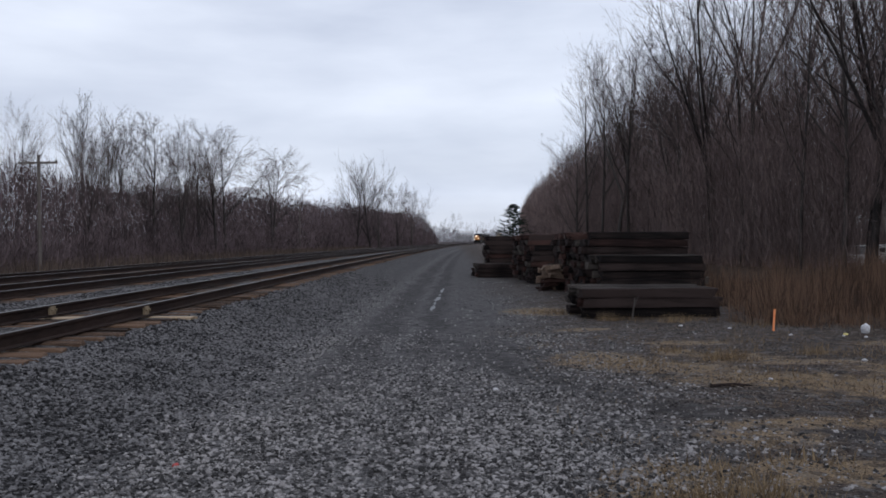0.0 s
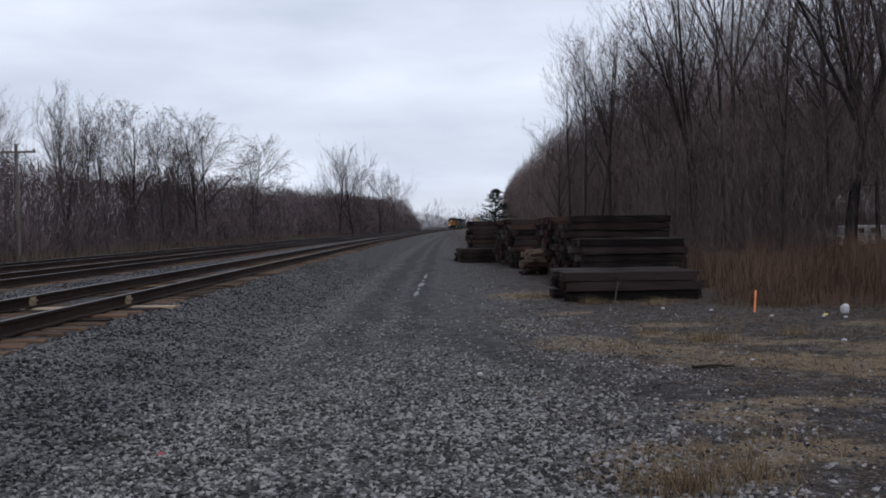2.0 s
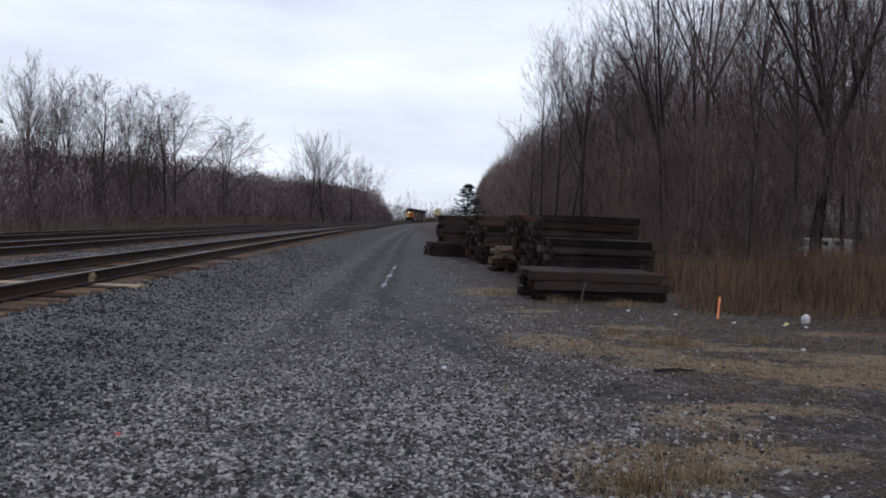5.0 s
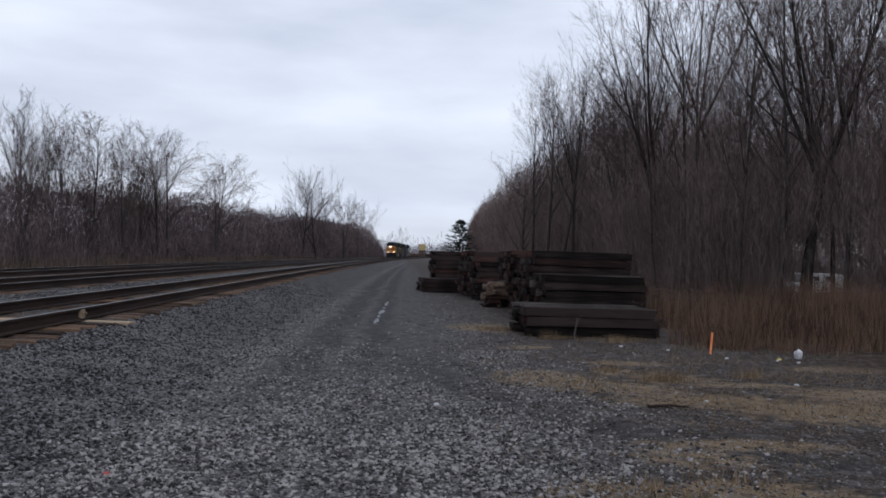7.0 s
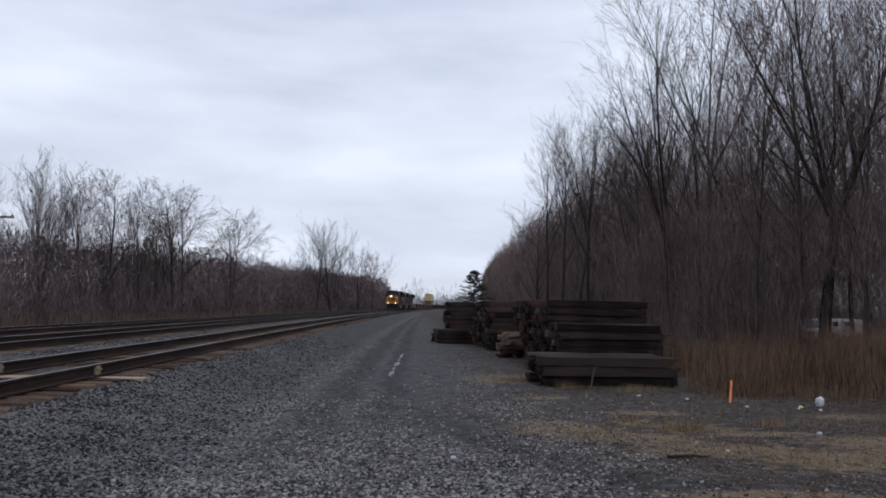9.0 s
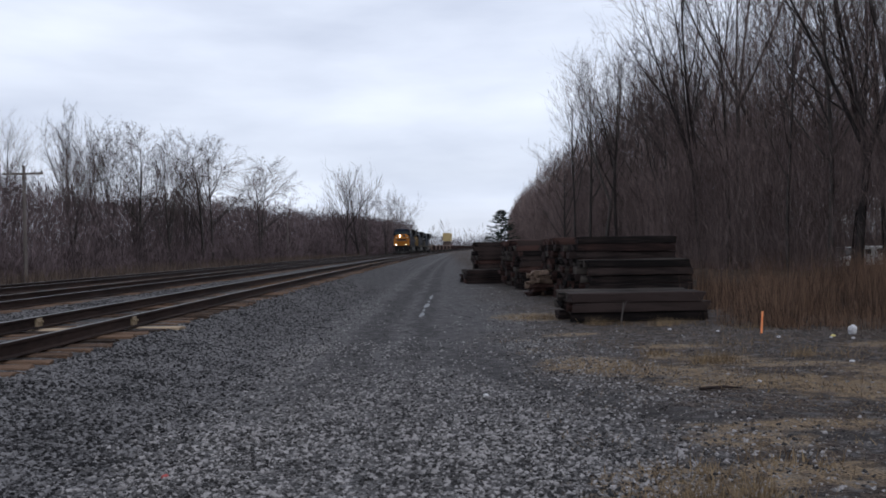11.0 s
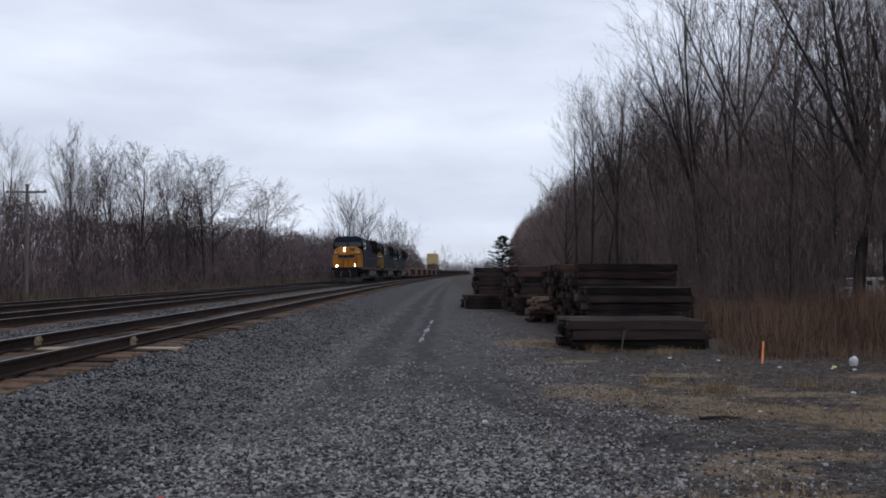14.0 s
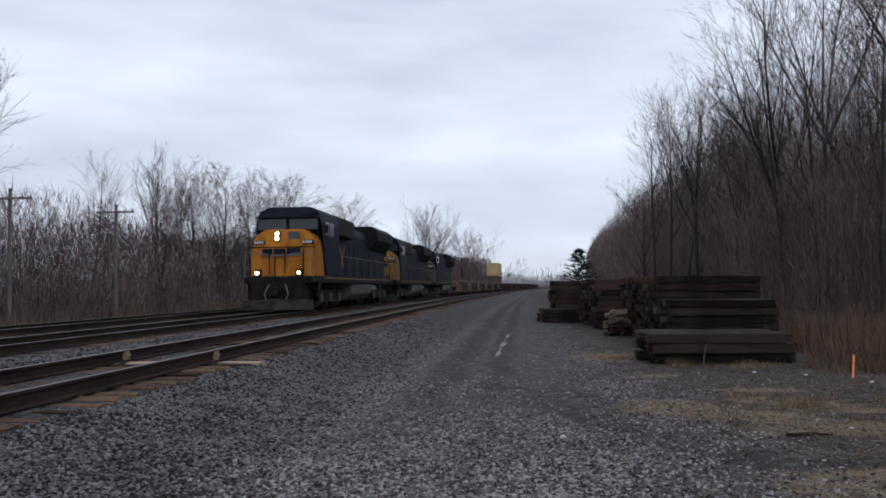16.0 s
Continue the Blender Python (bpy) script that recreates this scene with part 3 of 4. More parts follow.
rows = []
y = 16.75
while y < 18.2:
    rows.append((y, 2.47, 3, 0, "grey", 0.98))
    y += 0.24
y = 21.0
while y < 22.0:
    rows.append((y, 3.5 + 0.05 * math.sin(y * 9), 6, 0.6, "grey", 0.97))
    y += 0.24
y = 22.25
while y < 28.2:
    rows.append((y, 3.45 - 0.02 * (y - 22), 9, 0.8, "grey" if y < 22.4 else "red", 0.97))
    y += 0.24
tie_pile("stepped pile of dark creosoted railway ties with splintered ends", rows, 5)
rows = []
y = 35.6
while y < 37.0:
    rows.append((y, 1.0, 3, 0, "grey"))
    y += 0.235
while y < 40.5:
    rows.append((y, 1.55, 9, 0, "old"))
    y += 0.235
tie_pile("dark pile of used ties beside the gravel road", rows, 6)
rows = []
y = 30.0
while y < 35.2:
    rows.append((y, 2.75 - 0.055 * (y - 30), 9 if y > 30.8 else 7, 0, "red"))
    y += 0.235
tie_pile("reddish brown stack of old ties between two piles", rows, 8)


def broken_ties():
    rng = random.Random(12)
    for i in range(18):
        L = rng.uniform(0.4, 0.75)
        b = bmesh.new()
        box(b, -L / 2, L / 2, -0.08, 0.08, 0, 0.12)
        for v in b.verts:
            v.co += Vector((rng.uniform(-0.12, 0.12), rng.uniform(-0.03, 0.03), rng.uniform(-0.02, 0.02)))
        bmesh.ops.bevel(b, geom=b.edges[:], offset=0.012, segments=1, affect="EDGES")
        x, yy = 2.98 + rng.uniform(-0.16, 0.16), 26.2 + rng.uniform(-0.5, 0.7)
        ob = part("broken_tie", b, M["broken"] if rng.random() < 0.6 else M["tie_red"], None)
        ob.matrix_basis = pose(x, yy, ground_height(x, yy) + 0.02 + 0.125 * (i // 3), rng.uniform(-8, 8), rng.uniform(-6, 6) if i < 4 else rng.uniform(-14, 14), rng.uniform(-40, 40))
        tagged(ob, "split piece of old tie fallen beside the stacks", "broken tie", "fallen pieces of ties")


broken_ties()


# ---- bare trees ----
def grow_tree(seed, height, style, thin=0.008):
    """Trunk and limbs in one mesh, branches and twigs in another."""
    rng = random.Random(seed)
    trunk_v, trunk_f, crown_v, crown_f = [], [], [], []
    up = Vector((0, 0, 1))

    def tube(vs, fs, pts, radii, sides):
        base = len(vs)
        for i, (p, r) in enumerate(zip(pts, radii)):
            d = (pts[min(i + 1, len(pts) - 1)] - pts[max(i - 1, 0)]).normalized()
            a = d.orthogonal().normalized()
            c = d.cross(a)
            for s in range(sides):
                t = 6.2832 * s / sides
                vs.append(tuple(p + a * (math.cos(t) * r) + c * (math.sin(t) * r)))
        for i in range(len(pts) - 1):
            for s in range(sides):
                fs.append((base + i * sides + s, base + i * sides + (s + 1) % sides, base + (i + 1) * sides + (s + 1) % sides, base + (i + 1) * sides + s))

    def polyline(p, d, length, segs, wobble, lift):
        pts = [p.copy()]
        for _ in range(segs):
            d = (d + Vector((rng.uniform(-1, 1), rng.uniform(-1, 1), rng.uniform(-1, 1))) * wobble + up * lift).normalized()
            p = p + d * (length / segs)
            pts.append(p.copy())
        return pts

    def along(pts, f):
        f *= len(pts) - 1
        i = min(int(f), len(pts) - 2)
        return pts[i].lerp(pts[i + 1], f - i), (pts[i + 1] - pts[i]).normalized()

    def side_dir(d, angle):
        a = d.orthogonal().normalized()
        a.rotate(Matrix.Rotation(rng.uniform(0, 6.283), 3, d))
        return (d * math.cos(angle) + a * math.sin(angle)).normalized()

    kids = {"tall": (14, 7, 5, 4), "vase": (9, 5, 5, 3), "forked": (11, 6, 5, 3), "spread": (16, 7, 5, 4), "pole": (12, 5, 5, 4), "bushy": (16, 7, 5, 3), "clumped": (14, 8, 6, 5), "far": (12, 6, 4, 3)}[style]
    first = {"tall": 0.3, "vase": 0.15, "forked": 0.3, "spread": 0.07, "pole": 0.3, "clumped": 0.3, "bushy": 0.12, "far": 0.25}[style]
    angle1 = {"tall": (0.35, 0.75), "vase": (0.25, 0.65), "forked": (0.3, 0.75), "spread": (0.3, 0.8), "pole": (0.35, 0.8), "clumped": (0.45, 1.1), "bushy": (0.16, 0.4), "far": (0.4, 0.9)}[style]

    def sprig(q, dd, e, r):
        """A thin three-sided twig that tapers to its tip."""
        a = dd.orthogonal().normalized()
        c = dd.cross(a)
        b = len(crown_v)
        crown_v.extend(tuple(q + (a * math.cos(t) + c * math.sin(t)) * r) for t in (0, 2.094, 4.189))
        crown_v.append(tuple(e))
        crown_f.extend(((b, b + 1, b + 3), (b + 1, b + 2, b + 3), (b + 2, b, b + 3)))

    def branch(p, d, length, r, level):
        if level == 3:
            droop = -0.35 if style == "clumped" else 0.12
            e = p + (d + up * droop).normalized() * length
            sprig(p, d, e, max(thin * 0.9, r))
            for _ in range(kids[3]):
                f = rng.uniform(0.15, 0.95)
                q = p.lerp(e, f)
                t = q + (side_dir(d, rng.uniform(0.3, 0.8)) + up * droop).normalized() * length * rng.uniform(0.3, 0.65)
                o = d.orthogonal().normalized() * thin * 0.8
                b = len(crown_v)
                crown_v.extend((tuple(q - o), tuple(q + o), tuple(t)))
                crown_f.append((b, b + 1, b + 2))
            return
        segs = (7, 4, 3)[level]
        pts = polyline(p, d, length, segs, (0.05, 0.08, 0.12)[level], (0.02, 0.1, 0.09)[level] if style != "clumped" or level < 2 else -0.06)
        rad = [max(thin, r * (1 - 0.85 * i / segs)) for i in range(segs + 1)]
        tube(*((trunk_v, trunk_f) if level < 2 else (crown_v, crown_f)), pts, rad, (6, 4, 3)[level])
        lo = first if level == 0 else 0.18
        for i in range(kids[level]):
            f = lo + (1 - lo) * (i + rng.random()) / kids[level]
            q, dd = along(pts, min(0.99, f))
            ang = rng.uniform(*angle1) if level == 0 else rng.uniform(0.35, 0.85)
            share = {"pole": 0.32, "bushy": 0.6, "forked": 0.42, "spread": 0.62}.get(style, 0.46) * (1.2 - 0.75 * (f - lo) / (1 - lo)) * rng.uniform(0.75, 1.1) if level == 0 else rng.uniform(0.35, 0.6)
            rr = r * (1 - 0.85 * f) * rng.uniform(0.4, 0.66)
            branch(q, side_dir(dd, ang), length * share, rr, level + 1)

    r0 = height * {"tall": 0.0095, "vase": 0.011, "forked": 0.0066, "spread": 0.015, "pole": 0.0065, "clumped": 0.014, "bushy": 0.0115, "far": 0.011}[style]
    lean = Vector((rng.uniform(-0.08, 0.08), rng.uniform(-0.08, 0.08), 1)).normalized()
    if style == "vase":
        stem = polyline(Vector((0, 0, -0.2)), lean, height * 0.3, 3, 0.05, 0)
        tube(trunk_v, trunk_f, stem, [r0 * 1.25, r0, r0 * 0.9, r0 * 0.85], 6)
        for i in range(3):
            a = i * 2.1 + rng.uniform(-0.4, 0.4)
            branch(stem[-1], Vector((math.cos(a) * 0.36, math.sin(a) * 0.36, 1)).normalized(), height * rng.uniform(0.6, 0.72), r0 * 0.62, 0)
    elif style == "forked":
        # one stem that opens into four long steep limbs
        stem = polyline(Vector((0, 0, -0.2)), Vector((0.01, 0, 1)), height * 0.42, 4, 0.02, 0)
        tube(trunk_v, trunk_f, stem, [r0 * 1.2, r0, r0 * 0.95, r0 * 0.9, r0 * 0.85], 7)
        for at_, side_, back, share_, thick in ((4, -0.4, 0.1, 0.56, 0.55), (3, -0.05, -0.12, 0.66, 0.55), (4, 0.17, 0.14, 0.6, 0.6), (4, 0.5, -0.1, 0.6, 0.65)):
            branch(stem[at_], Vector((side_, back, 1)).normalized(), height * share_, r0 * thick, 0)
    else:
        branch(Vector((0, 0, -0.2)), lean, height, r0, 0)
    k = height / max(v[2] for v in crown_v)
    trunk_v = [(a * k, b * k, c * k) for a, b, c in trunk_v]
    crown_v = [(a * k, b * k, c * k) for a, b, c in crown_v]
    tree = empty("tree")
    part("trunk", mesh_of("trunk", trunk_v, trunk_f, M["bark"], True), None, tree)
    part("crown", mesh_of("crown", crown_v, crown_f, M["twig"]), None, tree)
    return tree


PROTO = {}
for i, (style, h, n) in enumerate((("tall", 14, 4), ("vase", 14, 2), ("spread", 11, 3), ("pole", 12, 3), ("clumped", 12, 2), ("bushy", 12, 3), ("forked", 18, 1), ("far", 13, 4))):
    PROTO[style] = [(grow_tree(40 + i * 10 + k, h, style, 0.0115 if style in ("spread", "clumped", "bushy") else 0.014 if style == "far" else 0.0062), h) for k in range(n)]
USED = set()
TREE_LABEL = {"tall": "tall bare grey-barked tree without leaves at the wood's edge", "vase": "bare forked tree with steep limbs and fine twigs", "spread": "bare spreading tree with a rounded crown of twigs",
              "forked": "tall bare tree whose stem forks into four long limbs", "far": "distant bare tree standing in the hazy wood",
              "bushy": "bare upright tree with many steep fine branches",
              "pole": "slender bare young tree among the brush", "clumped": "bare tree with drooping twigs clumped in its crown"}


def tree(style, x, y, height, turn, group, k=0):
    proto, h = PROTO[style][k % len(PROTO[style])]
    m = pose(x, y, ground_height(x, y), 0, 0, turn) @ Matrix.Scale(height / h, 4)
    if proto.name in USED:
        ob = copy_thing(proto, m)
    else:
        USED.add(proto.name)
        ob = proto
        ob.matrix_basis = m
    return tagged(ob, TREE_LABEL[style], "tree", group)


def plant_trees():
    rng = random.Random(31)
    right, left = "trees of the wood beside the road", "trees beyond the tracks"
    # the wood on the right
    tree("forked", 14.4, 42.0, 21.5, -18.8, right)
    tree("vase", 16.9, 35.5, 19, 200, right, 1)
    tree("tall", 12.9, 63.0, 18.5, 20, right, 0)
    tree("tall", 19.5, 38.0, 17, 20, right, 1)
    tree("tall", 12.0, 70.0, 18.2, 250, right, 3)
    tree("vase", 12.5, 66.0, 17.6, 40, right, 0)
    tree("tall", 12.2, 79.0, 16.0, 110, right, 1)
    tree("spread", 12.6, 88.0, 13.5, 110, right, 2)
    tree("tall", 15.7, 29.8, 15.5, 130, right, 2)
    tree("vase", 14.9, 31.0, 13.5, 80, right, 0)
    y = 27.0
    i = 0
    while y < 330:
        for row in range(3 if y < 60 else 4):
            x = 13.2 + dev(y) * 0.9 + min(1.3, max(0, (y - 60) * 0.04)) + row * rng.uniform(2.4, 4.5) + rng.uniform(-1.0, 1.0) + max(0, (44 - y) * 0.12)
            yy = y + rng.uniform(-1.5, 1.5)
            h = rng.uniform(9.5, 13.5) * (1.2 if y < 50 else 1.12 if y < 90 else 0.95)
            if yy < 47 and 25.9 < math.degrees(math.atan2(x, yy)) < 29.3:
                x += 3.5
            tree(rng.choice(("tall", "tall", "pole", "pole", "vase", "spread")) if y < 95 else "far", x, yy, h, rng.uniform(0, 360), right, rng.randrange(4))
        y += 4.2 if y < 60 else 6 if y < 110 else 12 if y < 180 else 22
        i += 1
    # beyond the tracks
    for style, x, y, h, k in (("clumped", -25.5, 93.5, 15.2, 0), ("clumped", -25.3, 122, 13.8, 1), ("clumped", -25.6, 124, 12.6, 0), ("bushy", -26.6, 91, 13.6, 2), ("clumped", -25.9, 99, 13.4, 1), ("bushy", -25.4, 82.0, 14.2, 0), ("clumped", -27.6, 80.0, 12.4, 1), ("bushy", -29.4, 84, 12.4, 1), ("tall", -26.8, 96, 13.5, 2),
                              ("bushy", -33.6, 80, 13.8, 0), ("bushy", -31.8, 79, 14.0, 1), ("bushy", -30.5, 81, 13.6, 2), ("tall", -37.6, 74, 11.6, 3),
                              ("spread", -19.5, 178, 16.6, 0), ("spread", -17.2, 184, 15.4, 2), ("spread", -16.5, 196, 13.5, 1), ("spread", -14.0, 222, 14, 1), ("spread", -11.5, 245, 14.5, 0), ("far", -8.5, 275, 14, 1), ("far", 1.5, 345, 14, 0), ("far", -3, 315, 12, 2)):
        tree(style, x, y, h, rng.uniform(0, 360), left, k)
    for i in range(6):
        y = rng.uniform(60, 75)
        tree(rng.choice(("bushy", "bushy", "pole")), -28.5 - rng.uniform(0, 5), y, rng.uniform(8.4, 10.6), rng.uniform(0, 360), left, rng.randrange(4))
    for i in range(7):
        y = 84 + i * 5.0 + rng.uniform(-1, 1)
        tree(rng.choice(("bushy", "bushy", "tall")), -27.5 - rng.uniform(0, 4), y, rng.uniform(8, 10.5), rng.uniform(0, 360), left, rng.randrange(4))
    for _ in range(14):
        y = rng.uniform(36, 54)
        tree(rng.choice(("bushy", "pole", "pole")), -32 - rng.uniform(0, 7), y, rng.uniform(6.0, 7.8), rng.uniform(0, 360), left, rng.randrange(4))
    tree("spread", -25.0, 35.0, 11.2, 40, left, 1)
    for _ in range(20):
        y = rng.uniform(112, 240)
        tree("far", -27 + dev(y) - rng.uniform(0, 8), y, rng.uniform(6, 8.5), rng.uniform(0, 360), left, rng.randrange(4))


plant_trees()


def slivers(name, label, category, material, spots, seed):
    """Thin upright stems and twigs, one sliver each; spots: (x, y, z, length, width, lean)."""
    rng = random.Random(seed)
    vs, fs = [], []
    for x, y, z, length, width, lean in spots:
        a, t = rng.uniform(0, 6.283), rng.uniform(0, 6.283)
        tip = (x + math.cos(t) * length * lean, y + math.sin(t) * length * lean, z + length * math.sqrt(max(0.05, 1 - lean * lean)))
        b = len(vs)
        vs += [(x - math.cos(a) * width, y - math.sin(a) * width, z), (x + math.cos(a) * width, y + math.sin(a) * width, z), tip]
        fs.append((b, b + 1, b + 2))
    return tagged(new(name, mesh_of(name, vs, fs, material)), label, category, kind="stuff")


def plant_brush():
    rng = random.Random(77)
    # thicket inside the wood on the right
    spots = []
    for _ in range(290000):
        y = 26 + 240 * rng.random() ** 1.7
        x = 12.8 + dev(y) * 0.9 + rng.random() ** 1.35 * (22 if y < 75 else 13) + max(0, (40 - y) * 0.25)
        top = (13.6 + 2.8 * noise.noise((x * 0.2, y * 0.12, 1)) + 1.6 * noise.noise((x * 0.6, y * 0.35, 4))) * min(1, 0.62 + (x - 12.5 - dev(y) * 0.9) * 0.2)
        z = ground_height(x, y) + max(0, rng.random() * top - 0.6)
        if y < 49 and z < 2.8 and 25.0 < math.degrees(math.atan2(x, y)) < 28.8 and rng.random() < 0.93:
            continue
        spots.append((x, y, z - 0.1, rng.uniform(0.4, 1.9), rng.uniform(0.004, 0.011) * (1 + y / 70), rng.uniform(0.1, 0.99)))
    for _ in range(50000):
        y = rng.uniform(28, 95)
        x = 24 + rng.random() * 24
        z = ground_height(x, y) + max(0, rng.random() * (13.5 + 3 * noise.noise((x * 0.2, y * 0.2, 8))) - 0.6)
        if math.hypot(x - 24, y - 48) < 4 and z < 2.5 or (y < 47.5 and z < 2.8 and 25.0 < math.degrees(math.atan2(x, y)) < 28.8):
            continue
        spots.append((x, y, z - 0.1, rng.uniform(0.8, 2.6), rng.uniform(0.018, 0.04), rng.uniform(0.05, 0.95)))
    for _ in range(70000):
        y = 25 + 75 * rng.random() ** 1.5
        x = 12.3 + dev(y) * 0.9 + abs(rng.gauss(0, 2.2)) + max(0, (40 - y) * 0.2)
        z = ground_height(x, y) + max(0, rng.random() * (6.0 + 2.5 * noise.noise((x * 0.3, y * 0.15, 6))) - 0.5)
        if y < 49 and z < 2.6 and 24.6 < math.degrees(math.atan2(x, y)) < 28.6 and rng.random() < 0.9:
            continue
        spots.append((x, y, z - 0.1, rng.uniform(0.4, 1.7), rng.uniform(0.003, 0.009) * (1 + y / 80), rng.uniform(0.1, 0.98)))
    slivers("undergrowth", "dense leafless brush filling the wood", "brush", M["brush"], spots, 3)
    # thicket beyond the tracks
    spots = []
    for _ in range(270000):
        y = 26 + 330 * rng.random() ** 1.7
        edge = -25.5 + dev(y) if y < 150 else -25.5 + dev(y) + min(4.0, (y - 150) * 0.08)
        x = edge - rng.random() ** 1.2 * 24
        top = (6.9 + 2.2 * noise.noise((x * 0.15, y * 0.08, 3))) * min(1, 0.3 + (edge - x) * 0.14) * (1 + y / 400)
        z = ground_height(x, y) + max(0, rng.random() * top - 0.6)
        spots.append((x, y, z - 0.1, rng.uniform(0.5, 1.5), rng.uniform(0.0055, 0.0135) * (1 + y / 45), rng.uniform(0.1, 0.97)))
    slivers("thicket", "dense leafless thicket beyond the tracks", "brush", M["brush_left"], spots, 4)
    spots = []
    for _ in range(9000):
        y = 26 + 160 * rng.random() ** 1.5
        x = -20.5 + dev(y) - rng.random() * 6
        spots.append((x, y, ground_height(x, y) - 0.05, rng.uniform(0.5, 1.5), rng.uniform(0.012, 0.03) * (1 + y / 100), rng.uniform(0.05, 0.5)))
    slivers("dry_weeds", "pale dry weeds along the far ditch", "weeds", M["brush_pale"], spots, 5)
    # far woods round the horizon ahead, their twigs painted pale grey for haze
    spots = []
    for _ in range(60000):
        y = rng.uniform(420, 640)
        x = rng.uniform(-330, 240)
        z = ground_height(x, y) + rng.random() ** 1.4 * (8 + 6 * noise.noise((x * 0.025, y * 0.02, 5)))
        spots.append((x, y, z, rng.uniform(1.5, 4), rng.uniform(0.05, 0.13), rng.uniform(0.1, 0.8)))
    slivers("far_woods", "far woods on the horizon, painted pale grey for haze", "woods", M["far"], spots, 6)
    # tall dead grass by the piles
    spots = []
    clumps = [(rng.uniform(5.2, 17), rng.uniform(13.8, 27), rng.uniform(0.35, 1.45) ** 1.2, rng.uniform(0.1, 0.45)) for _ in range(560)]
    for _ in range(56000):
        cx, cy, tall, wide = rng.choice(clumps)
        x, y = rng.gauss(cx, wide), rng.gauss(cy, wide)
        if x < 5.7 and y > 16 or y < 14.3 + 0.5 * noise.noise((x * 0.9, 0, 0)) + max(0, 6.0 - x) * 1.2:
            continue
        d = 0.5 + 0.7 * noise.noise((x * 0.5, y * 0.5, 2))
        if rng.random() > d + 0.45:
            continue
        spots.append((x, y, ground_height(x, y) - 0.03, rng.uniform(0.3, 1.0) * tall * (0.75 + 0.4 * d) * min(1.0, 0.4 + (y - 14.2) * 0.35), rng.uniform(0.0025, 0.006), min(0.97, abs(rng.gauss(0.1, 0.5)))))
    slivers("tall_grass", "tall brown dead grass beside the tie piles", "grass", M["reed"], spots, 7)
    spots = []
    for cx, cy, n, s in ((2.0, 18.0, 420, 0.6), (2.9, 11.7, 140, 0.25), (3.5, 11.1, 160, 0.35), (1.3, 4.9, 260, 0.4), (1.6, 5.5, 150, 0.3), (2.2, 10.5, 260, 0.6), (3.4, 9.2, 260, 0.7), (4.6, 8.6, 220, 0.7), (3.4, 16.4, 260, 0.7), (4.4, 16.2, 220, 0.6), (5.3, 15.0, 160, 0.5), (2.3, 5.8, 120, 0.4), (4.2, 12.6, 120, 0.6), (5.6, 11.2, 180, 0.8)):
        for _ in range(n):
            x, y = rng.gauss(cx, s * 0.6), rng.gauss(cy, s * 0.5)
            spots.append((x, y, ground_height(x, y) - 0.01, rng.uniform(0.04, 0.17), rng.uniform(0.003, 0.007), rng.uniform(0.2, 0.93)))
    for _ in range(9000):
        x, y = rng.uniform(0.9, 7.5), rng.uniform(4.3, 14.6)
        if noise.noise((x * 0.7, y * 1.6, 12.0)) + 0.5 * noise.noise((x * 2.5, y * 4, 2.0)) < 0.18:
            continue
        spots.append((x, y, ground_height(x, y) + 0.004, rng.uniform(0.03, 0.12), rng.uniform(0.002, 0.005), rng.uniform(0.6, 0.99)))
    for cx, cy, n in ((3.4, 10.9, 220), (1.35, 4.75, 260), (1.8, 5.0, 220), (4.7, 11.3, 160), (2.9, 16.2, 160), (4.0, 15.7, 160)):
        for _ in range(n):
            x, y = rng.gauss(cx, 0.14), rng.gauss(cy, 0.1)
            spots.append((x, y, ground_height(x, y) - 0.01, rng.uniform(0.08, 0.24), rng.uniform(0.002, 0.005), rng.uniform(0.05, 0.75)))
    slivers("dry_tufts", "low tufts of straw-coloured dead grass", "grass", M["straw"], spots, 8)


plant_brush()


def conifer(x, y, height):
    rng = random.Random(3)
    ob = tagged(empty("conifer", pose(x, y, ground_height(x, y))), "dark green ragged conifer standing before the wood", "conifer")
    part("trunk", rod(bmesh.new(), (0, 0, -0.2), (0, 0, height * 0.97), 0.16, 8, 0.02), M["bark"], ob)
    vs, fs = [], []
    for i in range(150):
        f = (i + rng.random()) / 150
        z = height * (0.1 + 0.9 * f)
        L = height * 0.52 * (1 - f) ** 0.75 * rng.uniform(0.55, 1.1) + 0.15
        a = rng.uniform(0, 6.283)
        d = Vector((math.cos(a), math.sin(a), rng.uniform(-0.05, 0.35)))
        for k in range(34):
            q = Vector((0, 0, z)) + d * L * rng.uniform(0.15, 1)
            e = q + Vector((rng.uniform(-1, 1), rng.uniform(-1, 1), rng.uniform(-0.5, 0.6))) * 0.38 + d * 0.2
            o = Vector((rng.uniform(-1, 1), rng.uniform(-1, 1), rng.uniform(-1, 1))) * 0.055
            b = len(vs)
            vs += [tuple(q - o), tuple(q + o), tuple(e)]
            fs.append((b, b + 1, b + 2))
    part("crown", mesh_of("crown", vs, fs, M["needles"]), None, ob)


conifer(9.0, 128, 6.8)


